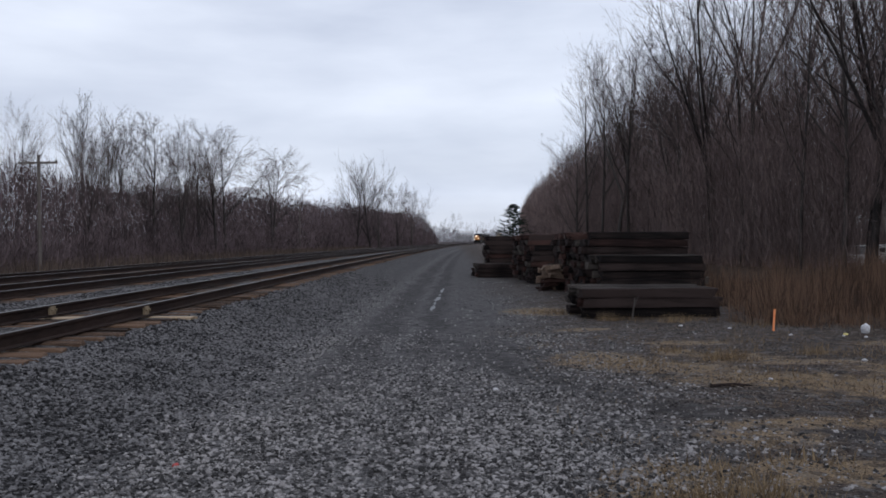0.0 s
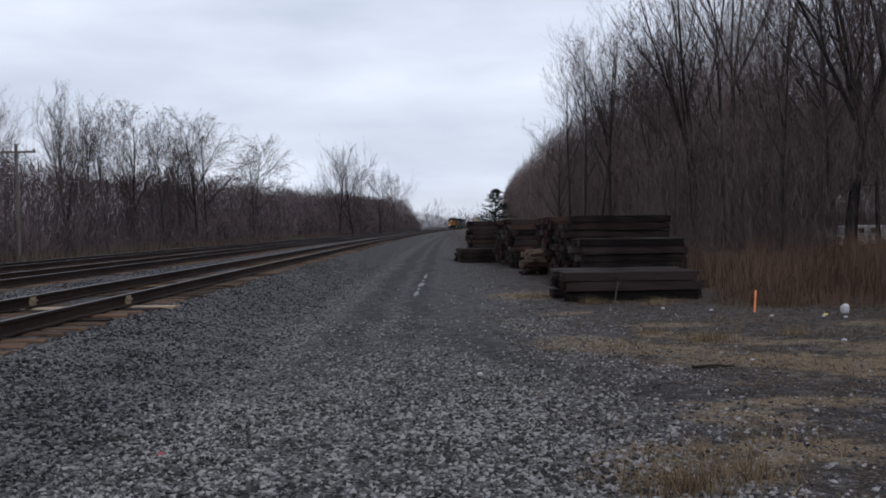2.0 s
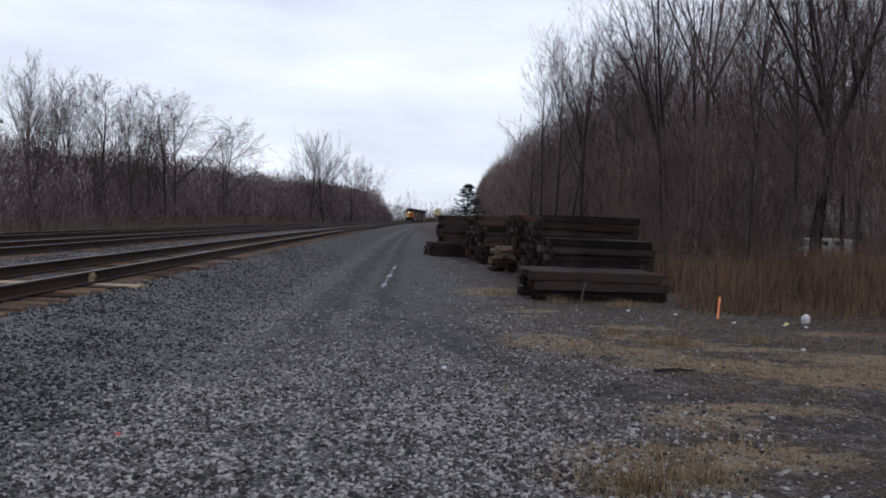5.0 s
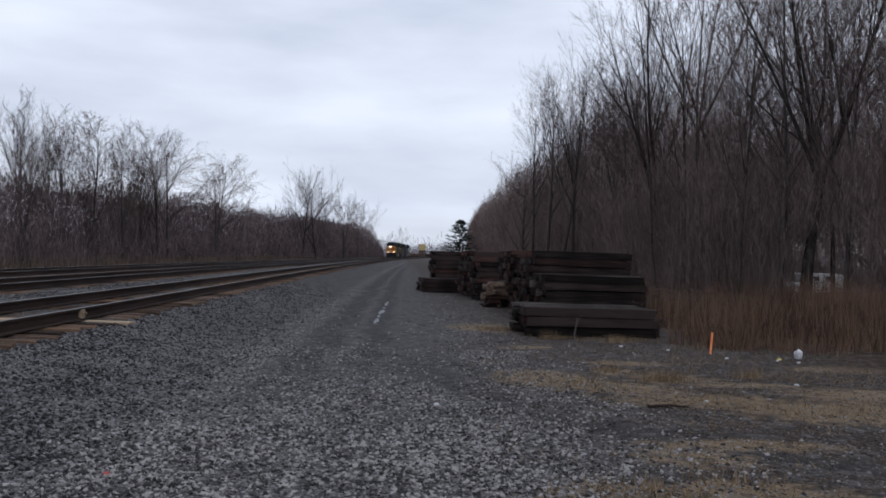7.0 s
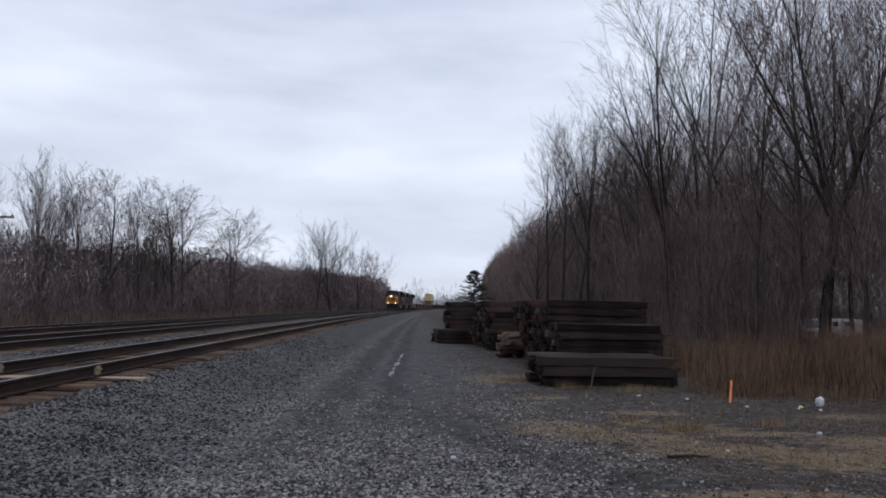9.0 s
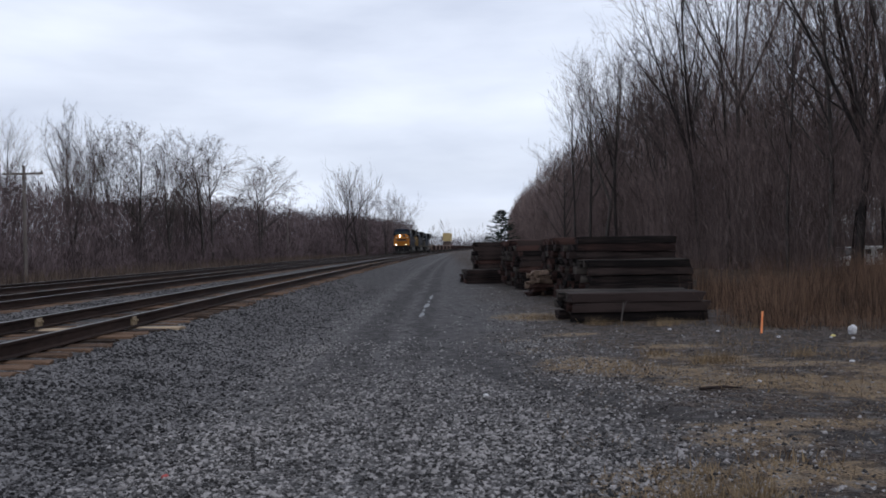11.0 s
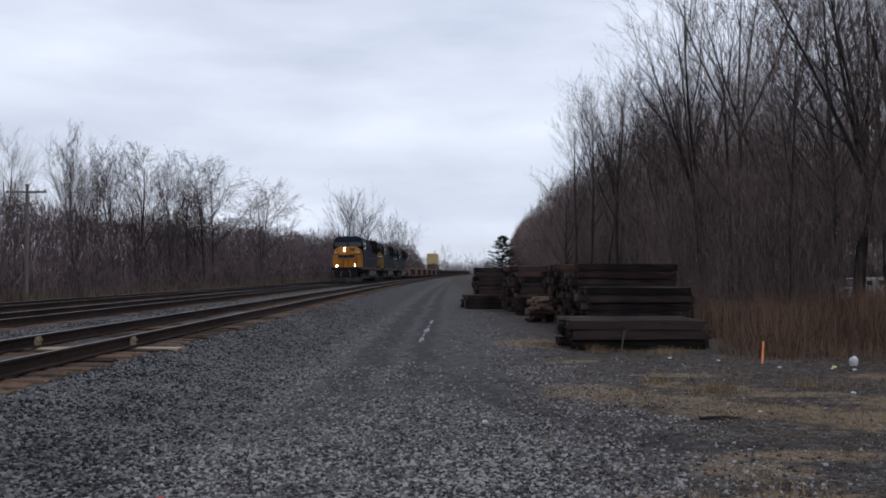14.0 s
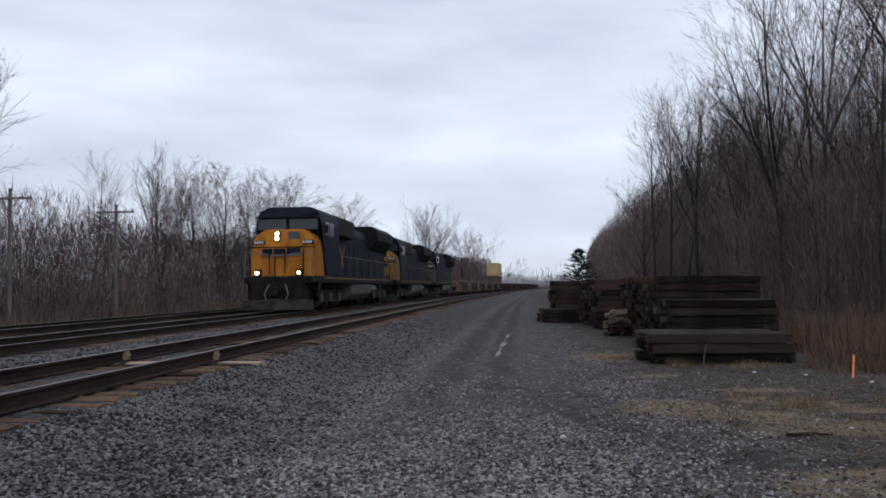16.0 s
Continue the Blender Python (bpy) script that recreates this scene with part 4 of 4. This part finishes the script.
def utility_pole(x, y, height):
    ob = tagged(empty("utility_pole", pose(x, y, ground_height(x, y))), "weathered grey timber line pole with a crossarm", "utility pole", "line poles")
    part("shaft", rod(bmesh.new(), (0, 0, -0.3), (0, 0, height), 0.12, 10, 0.085), M["pole"], ob)
    part("crossarm", boxed(-1.2, 1.2, -0.16, -0.08, height - 0.55, height - 0.43, 0.01), M["pole"], ob)
    b = bmesh.new()
    rod(b, (-0.6, -0.14, height - 0.5), (0, -0.12, height - 1.05), 0.02)
    rod(b, (0.6, -0.14, height - 0.5), (0, -0.12, height - 1.05), 0.02)
    part("brace", b, M["steel"], ob)
    for i in (-1.1, -0.7, 0.7, 1.1):
        b = rod(bmesh.new(), (i, -0.12, height - 0.43), (i, -0.12, height - 0.31), 0.04, 8, 0.02)
        part("insulator", b, M["glass"], ob)


utility_pole(-24.5, 40.2, 6.9)
utility_pole(-24.5, 51.4, 7.2)
utility_pole(-23.5, 134, 8.0)


# ---- small things on the ground ----
def stake():
    ob = new("survey_stake", None)
    bm = bmesh.new()
    box(bm, -0.016, 0.016, -0.01, 0.01, -0.1, 0.36, 0.003)
    bpy.data.objects.remove(ob)
    ob = part("survey_stake", bm, M["orange"], None)
    ob.matrix_basis = pose(5.2, 14.15, ground_height(5.2, 14.15), 2, 3, 20)
    tagged(ob, "orange painted wooden survey stake in the ground", "stake")


stake()


def crumpled(name, label, category, x, y, size, material, seed, flat=0.7, group=""):
    rng = random.Random(seed)
    bm = bmesh.new()
    bmesh.ops.create_icosphere(bm, subdivisions=2, radius=size)
    for v in bm.verts:
        k = 1 + 0.3 * noise.noise(v.co * (2.2 / size) + Vector((seed, 0, 0)))
        v.co = Vector((v.co.x * k, v.co.y * k * 0.8, v.co.z * k * flat))
    ob = part(name, bm, material, None)
    ob.matrix_basis = pose(x, y, ground_height(x, y) + size * flat * 0.75, 0, 0, rng.uniform(0, 360))
    tagged(ob, label, category, group)


crumpled("plastic_bag", "crumpled white plastic bag lying at the grass edge", "bag", 6.5, 13.75, 0.082, M["plastic"], 3, 1.05)
for i, (x, y, s, mt) in enumerate(((5.25, 13.55, 0.05, "plastic"), (4.6, 14.5, 0.045, "plastic"), (6.1, 13.55, 0.055, "litter_y"), (6.0, 13.4, 0.04, "plastic"), (6.25, 13.2, 0.045, "plastic"), (3.9, 14.9, 0.05, "plastic"), (5.0, 10.6, 0.05, "plastic"), (3.35, 9.2, 0.04, "plastic"))):
    crumpled("litter_scrap", "small scrap of yellow litter on the gravel" if mt == "litter_y" else "small scrap of white litter on the gravel", "litter", x, y, s * 0.7, M[mt], 10 + i, 0.5, "scraps of litter")
crumpled("marked_stone", "ballast stone with a spot of red paint", "stone", -1.85, 5.75, 0.024, M["red_stone"], 30, 0.7)
crumpled("pale_stone", "single pale stone lying on the gravel", "stone", 0.42, 8.65, 0.03, M["plastic"], 31, 0.6)
bm = bmesh.new()
rod(bm, (-0.2, 0, 0.008), (0.06, 0.05, 0.016), 0.016, 7, 0.015)
rod(bm, (0.05, 0.05, 0.016), (0.22, 0.0, 0.008), 0.014, 7, 0.007)
rod(bm, (-0.05, 0.03, 0.012), (0.03, -0.08, 0.01), 0.009, 6, 0.005)
ob = part("dead_branch", bm, M["tie_old"], None)
ob.matrix_basis = pose(2.78, 8.75, ground_height(2.78, 8.75) + 0.01)
tagged(ob, "short blackened branch lying on the dirt", "branch")
bm = bmesh.new()
rod(bm, (0, 0, -0.05), (0.07, 0.02, 0.42), 0.022, 6, 0.012)
rod(bm, (0.04, 0.01, 0.22), (0.13, 0.0, 0.46), 0.012, 5, 0.006)
ob = part("weed_stalk", bm, M["bark"], None)
ob.matrix_basis = pose(3.35, 16.3, ground_height(3.35, 16.3))
tagged(ob, "dry grey weed stalk leaning before the ties", "weed")


def white_car(m):
    ob = tagged(empty("car", m), "white car parked behind the bare trees", "car")
    body = side_prism(bmesh.new(), ((0, 0.4), (0, 0.78), (1.0, 0.92), (1.75, 1.42), (4.3, 1.46), (4.9, 1.1), (4.9, 0.4)), -0.95, 0.95)
    bmesh.ops.bevel(body, geom=body.edges[:], offset=0.07, segments=2, affect="EDGES")
    part("body", body, M["white"], ob)
    part("windscreen", side_prism(bmesh.new(), ((1.08, 0.96), (1.7, 1.37), (1.68, 1.4), (1.05, 0.99)), -0.8, 0.8), M["glass"], ob)
    for y0 in (1.75, 2.75):
        for x in (-0.955, 0.945):
            part("side_window", boxed(x, x + 0.01, y0, y0 + 0.45, 1.05, 1.3), M["glass"], ob)
    for y0 in (0.95, 3.95):
        for x in (-0.85, 0.85):
            w = part("wheel", rod(bmesh.new(), (x - 0.1, y0, 0.34), (x + 0.1, y0, 0.34), 0.34, 20), M["rubber"], ob)
            part("rim", rod(bmesh.new(), (x - 0.11, y0, 0.34), (x + 0.11, y0, 0.34), 0.19, 16), M["steel"], w)
    for x in (-0.7, 0.7):
        part("headlight", boxed(x - 0.15, x + 0.15, -0.04, 0.05, 0.6, 0.74, 0.02), M["steel"], ob)


white_car(pose(21.0, 47.0, ground_height(23.0, 47.0) + 0.005, 0, 0, -62))


# ---- train ----
def wheelset(parent, y, side, r=0.5):
    w = part("wheel", rod(bmesh.new(), (side * 0.68, y, r), (side * 0.82, y, r), r, 24), M["black"], parent)
    part("hub", rod(bmesh.new(), (side * 0.8, y, r), (side * 0.95, y, r), 0.16, 12), M["steel"], w)


def truck(parent, y0, axles, r=0.5):
    half = (axles - 1) * 0.95 + 0.75
    mid = y0 + (axles - 1) * 0.95
    for s in (-1, 1):
        side = side_prism(bmesh.new(), ((mid - half, 0.62), (mid - half + 0.2, 0.9), (mid + half - 0.2, 0.9), (mid + half, 0.62), (mid + half - 0.3, 0.4), (mid - half + 0.3, 0.4)), s * 0.98, s * 1.14)
        part("truck_frame", side, M["black"], parent)
        for i in range(axles):
            wheelset(parent, y0 + i * 1.9, s, r)
            part("axle_box", boxed(s * 1.12 - 0.06, s * 1.12 + 0.08, y0 + i * 1.9 - 0.2, y0 + i * 1.9 + 0.2, 0.35, 0.75, 0.04), M["tank"], parent)


def locomotive(nose_paint, body_paint, lit, label):
    """A wide-nosed six-axle diesel; local origin on the rail head under the nose, body towards +y."""
    L = 22.0
    ob = tagged(empty("locomotive"), label, "locomotive", "locomotives at the head of the train")
    part("underframe", boxed(-1.45, 1.45, 0.25, L - 0.3, 1.2, 1.5, 0.03), M["black"], ob)
    for s in (-1, 1):
        part("sill_stripe", boxed(s * 1.452 - 0.006, s * 1.452 + 0.006, 1.9, L - 1.2, 1.4, 1.45), M["yellow_dull"], ob, "faded yellow sill stripe")
    # nose and cab
    nose = prism(bmesh.new(), ((-1.36, 1.42), (1.36, 1.42), (1.38, 2.5), (1.28, 3.15), (0.85, 3.5), (-0.85, 3.5), (-1.28, 3.15), (-1.38, 2.5)), 0.3, 2.3)
    for v in nose.verts:
        if v.co.y < 1 and v.co.z > 2.4:
            v.co.y += (v.co.z - 2.4) * 0.28
    bmesh.ops.bevel(nose, geom=nose.edges[:], offset=0.07, segments=2, affect="EDGES")
    n = part("nose", nose, nose_paint, ob, "wide nose with rounded edges")
    cab = prism(bmesh.new(), ((-1.44, 1.5), (1.44, 1.5), (1.44, 3.85), (1.3, 4.3), (0.95, 4.52), (-0.95, 4.52), (-1.3, 4.3), (-1.44, 3.85)), 1.25, 5.0)
    for v in cab.verts:
        if v.co.y < 2:
            v.co.y += 0.95 if v.co.z < 2 else (v.co.z - 3.9) * 0.35
    bmesh.ops.bevel(cab, geom=cab.edges[:], offset=0.05, segments=2, affect="EDGES")
    c = part("cab", cab, body_paint, ob)
    part("visor", boxed(-1.36, 1.36, 1.02, 1.5, 4.02, 4.1, 0.02), body_paint, c)
    for s in (-1, 1):
        x0, x1 = sorted((s * 0.05, s * 1.32))
        part("windshield", boxed(x0, x1, 1.16, 1.24, 3.5, 4.0, 0.03), M["windshield"], c, "sky-reflecting windshield pane")
        part("side_window", boxed(s * 1.44 - 0.012, s * 1.44 + 0.012, 2.0, 2.8, 3.3, 3.9, 0.01), M["glass"], c)
        part("side_window", boxed(s * 1.44 - 0.012, s * 1.44 + 0.012, 2.95, 3.75, 3.3, 3.9, 0.01), M["glass"], c)
        part("mirror", boxed(s * 1.55 - 0.06, s * 1.55 + 0.06, 1.85, 1.92, 3.4, 3.75), M["black"], c)
    part("roof_antenna", boxed(-0.5, 0.7, 2.6, 3.0, 4.48, 4.58, 0.02), M["steel"], c)
    for k in (-0.35, 0.35):
        part("air_horn", rod(bmesh.new(), (k, 3.4, 4.62), (k, 3.9, 4.62), 0.07, 10, 0.04), M["steel"], c)
    # nose fittings
    part("nose_door", boxed(0.18, 0.85, 0.3, 0.36, 1.5, 3.05, 0.02), nose_paint, n, "narrow nose door")
    part("door_window", boxed(0.24, 0.7, 0.4, 0.52, 2.97, 3.38, 0.03), M["glass"], n)
    for x0, x1 in ((-0.86, -0.42), (-0.36, 0.1), (0.19, 0.78)):
        part("emblem", side_prism(bmesh.new(), ((0.27, 2.42), (0.285, 2.42), (0.31, 2.66), (0.295, 2.66)), x0, x1), M["blue"], n, "dark blue emblem shape")
    part("emblem_edge", boxed(-0.9, 0.82, 0.268, 0.282, 2.34, 2.4), M["steel"], n, "pale worn strip under the emblem")
    for s in (-1, 1):
        part("number_board", boxed(s * 1.05 - 0.27, s * 1.05 + 0.27, 0.4, 0.46, 2.86, 3.02, 0.01), M["black"], n)
        for k in range(4):
            part("number_bar", boxed(s * 1.05 - 0.2 + k * 0.11, s * 1.05 - 0.14 + k * 0.11, 0.388, 0.4, 2.89, 2.99), M["white"], n)
    for x in (-0.55, 0.12, 0.92):
        part("grab_rail", rod(bmesh.new(), (x, 0.25, 1.6), (x, 0.25, 2.62), 0.022), M["black"], n)
    part("nose_seam", boxed(-0.34, -0.3, 0.27, 0.3, 1.45, 2.6), M["black"], n)
    part("nose_rail", rod(bmesh.new(), (-1.44, 0.26, 2.72), (1.44, 0.26, 2.72), 0.025), M["black"], n)
    hl = part("headlight", boxed(-0.38, -0.14, 0.42, 0.6, 2.98, 3.42, 0.03), M["black"], n)
    for z in (3.1, 3.3):
        part("lamp", rod(bmesh.new(), (-0.26, 0.39, z), (-0.26, 0.425, z), 0.068, 16), M["lamp"] if lit else M["steel"], hl, "bright headlight" if lit else "unlit lamp")
    # front platform, pilot and plow
    part("front_platform", boxed(-1.45, 1.45, -0.35, 0.35, 1.2, 1.45, 0.03), M["black"], ob)
    pl = bmesh.new()
    prism(pl, ((-1.15, 0.2), (1.15, 0.2), (1.15, 1.25), (-1.15, 1.25)), -0.45, -0.3)
    part("pilot_sheet", pl, M["black"], ob)
    bl = bmesh.new()
    for s in (-1, 1):
        a = [bl.verts.new(c_) for c_ in ((0, -0.82, 0.1), (s * 1.5, -0.46, 0.1), (s * 1.5, -0.46, 0.5), (0, -0.7, 0.56), (0, -0.78, 0.1), (s * 1.5, -0.42, 0.1), (s * 1.5, -0.42, 0.5), (0, -0.66, 0.56))]
        for f in ((0, 1, 2, 3), (4, 7, 6, 5), (0, 4, 5, 1), (3, 2, 6, 7), (1, 5, 6, 2)):
            bl.faces.new([a[k_] for k_ in f])
    bmesh.ops.recalc_face_normals(bl, faces=bl.faces[:])
    part("plow_blade", bl, M["dusty"], ob, "dusty grey snow plow blade")
    cp = bmesh.new()
    box(cp, -0.12, 0.12, -0.95, -0.4, 0.75, 0.98, 0.03)
    box(cp, -0.2, 0.2, -1.1, -0.9, 0.68, 1.05, 0.05)
    part("coupler", cp, M["black"], ob)
    part("coupler", boxed(-0.15, 0.15, L - 0.3, L + 0.45, 0.72, 1.0, 0.03), M["black"], ob)
    for s in (-1, 1):
        h = bmesh.new()
        rod(h, (s * 0.35, -0.5, 1.15), (s * 0.5, -0.62, 0.75), 0.025)
        rod(h, (s * 0.5, -0.62, 0.75), (s * 0.42, -0.66, 0.55), 0.025)
        part("air_hose", h, M["steel"], ob)
        dl = part("ditch_light", boxed(s * 0.88 - 0.14, s * 0.88 + 0.14, -0.38, -0.15, 1.48, 1.78, 0.03), M["black"], ob)
        part("lamp", rod(bmesh.new(), (s * 0.88, -0.4, 1.63), (s * 0.88, -0.37, 1.63), 0.058, 16), M["lamp"] if lit else M["steel"], dl, "bright ditch light" if lit else "unlit lamp")
        st = bmesh.new()
        for k in range(4):
            box(st, s * 1.3 - 0.2, s * 1.3 + 0.2, 0.42, 0.78, 0.3 + k * 0.3, 0.34 + k * 0.3)
        box(st, s * 1.3 - 0.22, s * 1.3 - 0.19, 0.4, 0.8, 0.28, 1.3)
        box(st, s * 1.3 + 0.19, s * 1.3 + 0.22, 0.4, 0.8, 0.28, 1.3)
        part("steps", st, M["black"], ob)
        hr = bmesh.new()
        rod(hr, (s * 1.42, -0.3, 1.45), (s * 1.42, -0.3, 2.5), 0.022)
        rod(hr, (s * 1.42, -0.3, 2.5), (s * 0.5, -0.3, 2.4), 0.022)
        part("handrail", hr, M["steel"], ob)
        # long hood handrail with stanchions
        hr = bmesh.new()
        rod(hr, (s * 1.42, 5.4, 2.5), (s * 1.42, L - 0.4, 2.5), 0.02)
        part("handrail", hr, M["tank"], ob)
        for k in range(9):
            y = 5.4 + k * (L - 5.8) / 8
            part("stanchion", rod(bmesh.new(), (s * 1.42, y, 1.5), (s * 1.42, y, 2.5), 0.02), M["yellow_dull"] if k == 8 else M["tank"], ob)
    # long hood
    hood = prism(bmesh.new(), ((-0.95, 1.5), (0.95, 1.5), (0.95, 3.8), (0.75, 4.2), (-0.75, 4.2), (-0.95, 3.8)), 5.0, L - 0.9)
    bmesh.ops.bevel(hood, geom=hood.edges[:], offset=0.04, segments=1, affect="EDGES")
    hd = part("hood", hood, body_paint, ob)
    for s in (-1, 1):
        for k in range(10):
            y = 5.3 + k * 1.1
            part("hood_door", boxed(s * 0.955 - 0.012, s * 0.955 + 0.012, y, y + 1.0, 1.65, 3.3, 0.008), body_paint, hd)
        for k, (y_a, y_b) in enumerate(((5.6, 6.3), (6.5, 7.2), (7.9, 7.1), (7.4, 8.3))):
            part("body_mark", side_prism(bmesh.new(), ((y_a, 2.0), (y_a + 0.22, 2.0), (y_b + 0.22, 3.15), (y_b, 3.15)), s * 0.968 - 0.004, s * 0.968 + 0.004), M["yellow_dull"], hd, "faded yellow lettering shape")
    part("dynamic_brake_box", boxed(-1.25, 1.25, 5.05, 9.6, 3.5, 4.42, 0.08), M["black"], hd)
    part("exhaust_stack", boxed(-0.4, 0.4, 11.5, 12.6, 4.0, 4.5, 0.05), M["black"], hd)
    rad = prism(bmesh.new(), ((-1.0, 3.2), (1.0, 3.2), (1.5, 3.75), (1.5, 4.35), (1.2, 4.6), (-1.2, 4.6), (-1.5, 4.35), (-1.5, 3.75)), 15.2, L - 0.8)
    bmesh.ops.bevel(rad, geom=rad.edges[:], offset=0.04, segments=1, affect="EDGES")
    rd = part("radiator", rad, M["black"], hd, "flared radiator housing")
    for s in (-1, 1):
        for k in range(4):
            y = 15.5 + k * 1.35
            part("grille", boxed(s * 1.5 - 0.015, s * 1.5 + 0.015, y, y + 1.2, 3.82, 4.28, 0.01), M["black"], rd)
    part("end_panel", boxed(-0.94, 0.94, L - 0.93, L - 0.86, 1.5, 3.9, 0.02), M["yellow_dull"], hd, "dull yellow hood end")
    tank = prism(bmesh.new(), ((-1.1, 0.35), (1.1, 0.35), (1.4, 0.65), (1.4, 1.2), (-1.4, 1.2), (-1.4, 0.65)), 8.0, 13.6)
    bmesh.ops.bevel(tank, geom=tank.edges[:], offset=0.05, segments=1, affect="EDGES")
    part("fuel_tank", tank, M["tank"], ob, "grey fuel tank")
    for s in (-1, 1):
        part("air_reservoir", rod(bmesh.new(), (s * 1.2, 13.8, 0.95), (s * 1.2, 15.4, 0.95), 0.2, 12), M["steel"], ob)
    truck(ob, 2.4, 3)
    truck(ob, 15.9, 3)
    return ob


def well_car(side_paint, label):
    L = 16.4
    ob = tagged(empty("well_car"), label, "well car", "well cars behind the locomotives")
    for s in (-1, 1):
        side = side_prism(bmesh.new(), ((2.0, 1.05), (2.6, 0.35), (L - 2.6, 0.35), (L - 2.0, 1.05), (L - 2.0, 1.7), (2.0, 1.7)), s * 1.38, s * 1.46)
        sd = part("side_sill", side, side_paint, ob)
        for k in range(9):
            y = 2.7 + k * (L - 5.4) / 8
            part("side_post", boxed(s * 1.5 - 0.04, s * 1.5 + 0.04, y - 0.07, y + 0.07, 0.4, 1.66), M["well_dark"], sd)
        part("top_chord", boxed(s * 1.42 - 0.09, s * 1.42 + 0.09, 1.9, L - 1.9, 1.66, 1.78, 0.01), side_paint, sd)
    part("floor", boxed(-1.36, 1.36, 2.6, L - 2.6, 0.33, 0.42), M["black"], ob)
    for a, b in ((0.1, 2.2), (L - 2.2, L - 0.1)):
        part("end_platform", boxed(-1.3, 1.3, a, b, 1.05, 1.35, 0.03), side_paint, ob)
    for y in (2.1, L - 2.15):
        part("bulkhead", boxed(-1.37, 1.37, y, y + 0.06, 0.4, 1.6), side_paint, ob)
    for y0 in (0.35, L - 2.05):
        for s in (-1, 1):
            part("truck_frame", boxed(s * 1.0 - 0.07, s * 1.0 + 0.07, y0 - 0.2, y0 + 1.9, 0.45, 0.85, 0.05), M["black"], ob)
            for k in (0.05, 1.65):
                wheelset(ob, y0 + k, s, 0.42)
    return ob


def container(paint, label):
    """A forty-foot box with corrugated sides; origin at its bottom, door end at y = 0."""
    ob = tagged(empty("container"), label, "container", "containers on the train")
    part("box", boxed(-1.19, 1.19, 0.05, 12.15, 0.05, 2.85), paint, ob)
    for x in (-1.17, 1.17):
        for y in (0.08, 12.12):
            part("corner_post", boxed(x - 0.06, x + 0.06, y - 0.08, y + 0.08, 0, 2.9, 0.01), paint, ob)
    for s in (-1, 1):
        rb = bmesh.new()
        for k in range(30):
            box(rb, s * 1.195 - 0.015, s * 1.195 + 0.02, 0.35 + k * 0.385, 0.52 + k * 0.385, 0.2, 2.7)
        part("corrugation", rb, paint, ob)
    for k in (-0.85, -0.35, 0.35, 0.85):
        part("lock_rod", rod(bmesh.new(), (k, 0.02, 0.1), (k, 0.02, 2.8), 0.02), M["steel"], ob)
    for s in (-1, 1):
        part("door_leaf", boxed(s * 0.57 - 0.54, s * 0.57 + 0.54, 0.03, 0.06, 0.15, 2.75), paint, ob)
    return ob


SPEED, NOSE_AT_END = 24.0, 35.6
TRAIN = []      # (thing, metres behind the nose, metres above the rail)
loco = locomotive(M["yellow"], M["blue_dirty"], True, "dark blue diesel locomotive with yellow nose and lit headlights")
TRAIN.append((loco, 0.0, 0.0))
TRAIN.append((locomotive(M["yellow_dull"], M["blue_dirty"], False, "second dark blue locomotive with dull yellow nose"), 22.9, 0.0))
TRAIN.append((locomotive(M["grey_paint"], M["blue"], False, "third locomotive, very dark with a greyish nose"), 45.8, 0.0))
pale = well_car(M["well"], "empty well car with faded pinkish sides")
dark = well_car(M["well_dark"], "dark red-brown well car in a train")
off = 69.0
for i in range(16):
    proto = pale if i < 6 else dark
    TRAIN.append((proto if i in (0, 6) else copy_thing(proto, Matrix.Identity(4)), off + i * 17.0, 0.0))
box_low = container(M["cont_t"], "dark brown shipping container in the well of a car")
box_top = container(M["cont_y"], "yellow shipping container stacked on another")
TRAIN.append((box_low, off + 5 * 17.0 + 2.1, 0.43))
TRAIN.append((box_top, off + 5 * 17.0 + 2.1, 3.34))


def motions():
    """The train comes up the second track at a steady speed."""
    for thing, back, lift in TRAIN:
        rows_ = []
        for k in range(33):
            t = k * 0.5
            y = NOSE_AT_END + SPEED * (16.0 - t) + back
            rows_.append((t, pose(TRACK[1] + dev(y), y, RAIL_TOP + lift, 0, 0, -math.degrees(math.atan(0.00025 * min(y, 500))))))
        walk(thing, rows_)


motions()
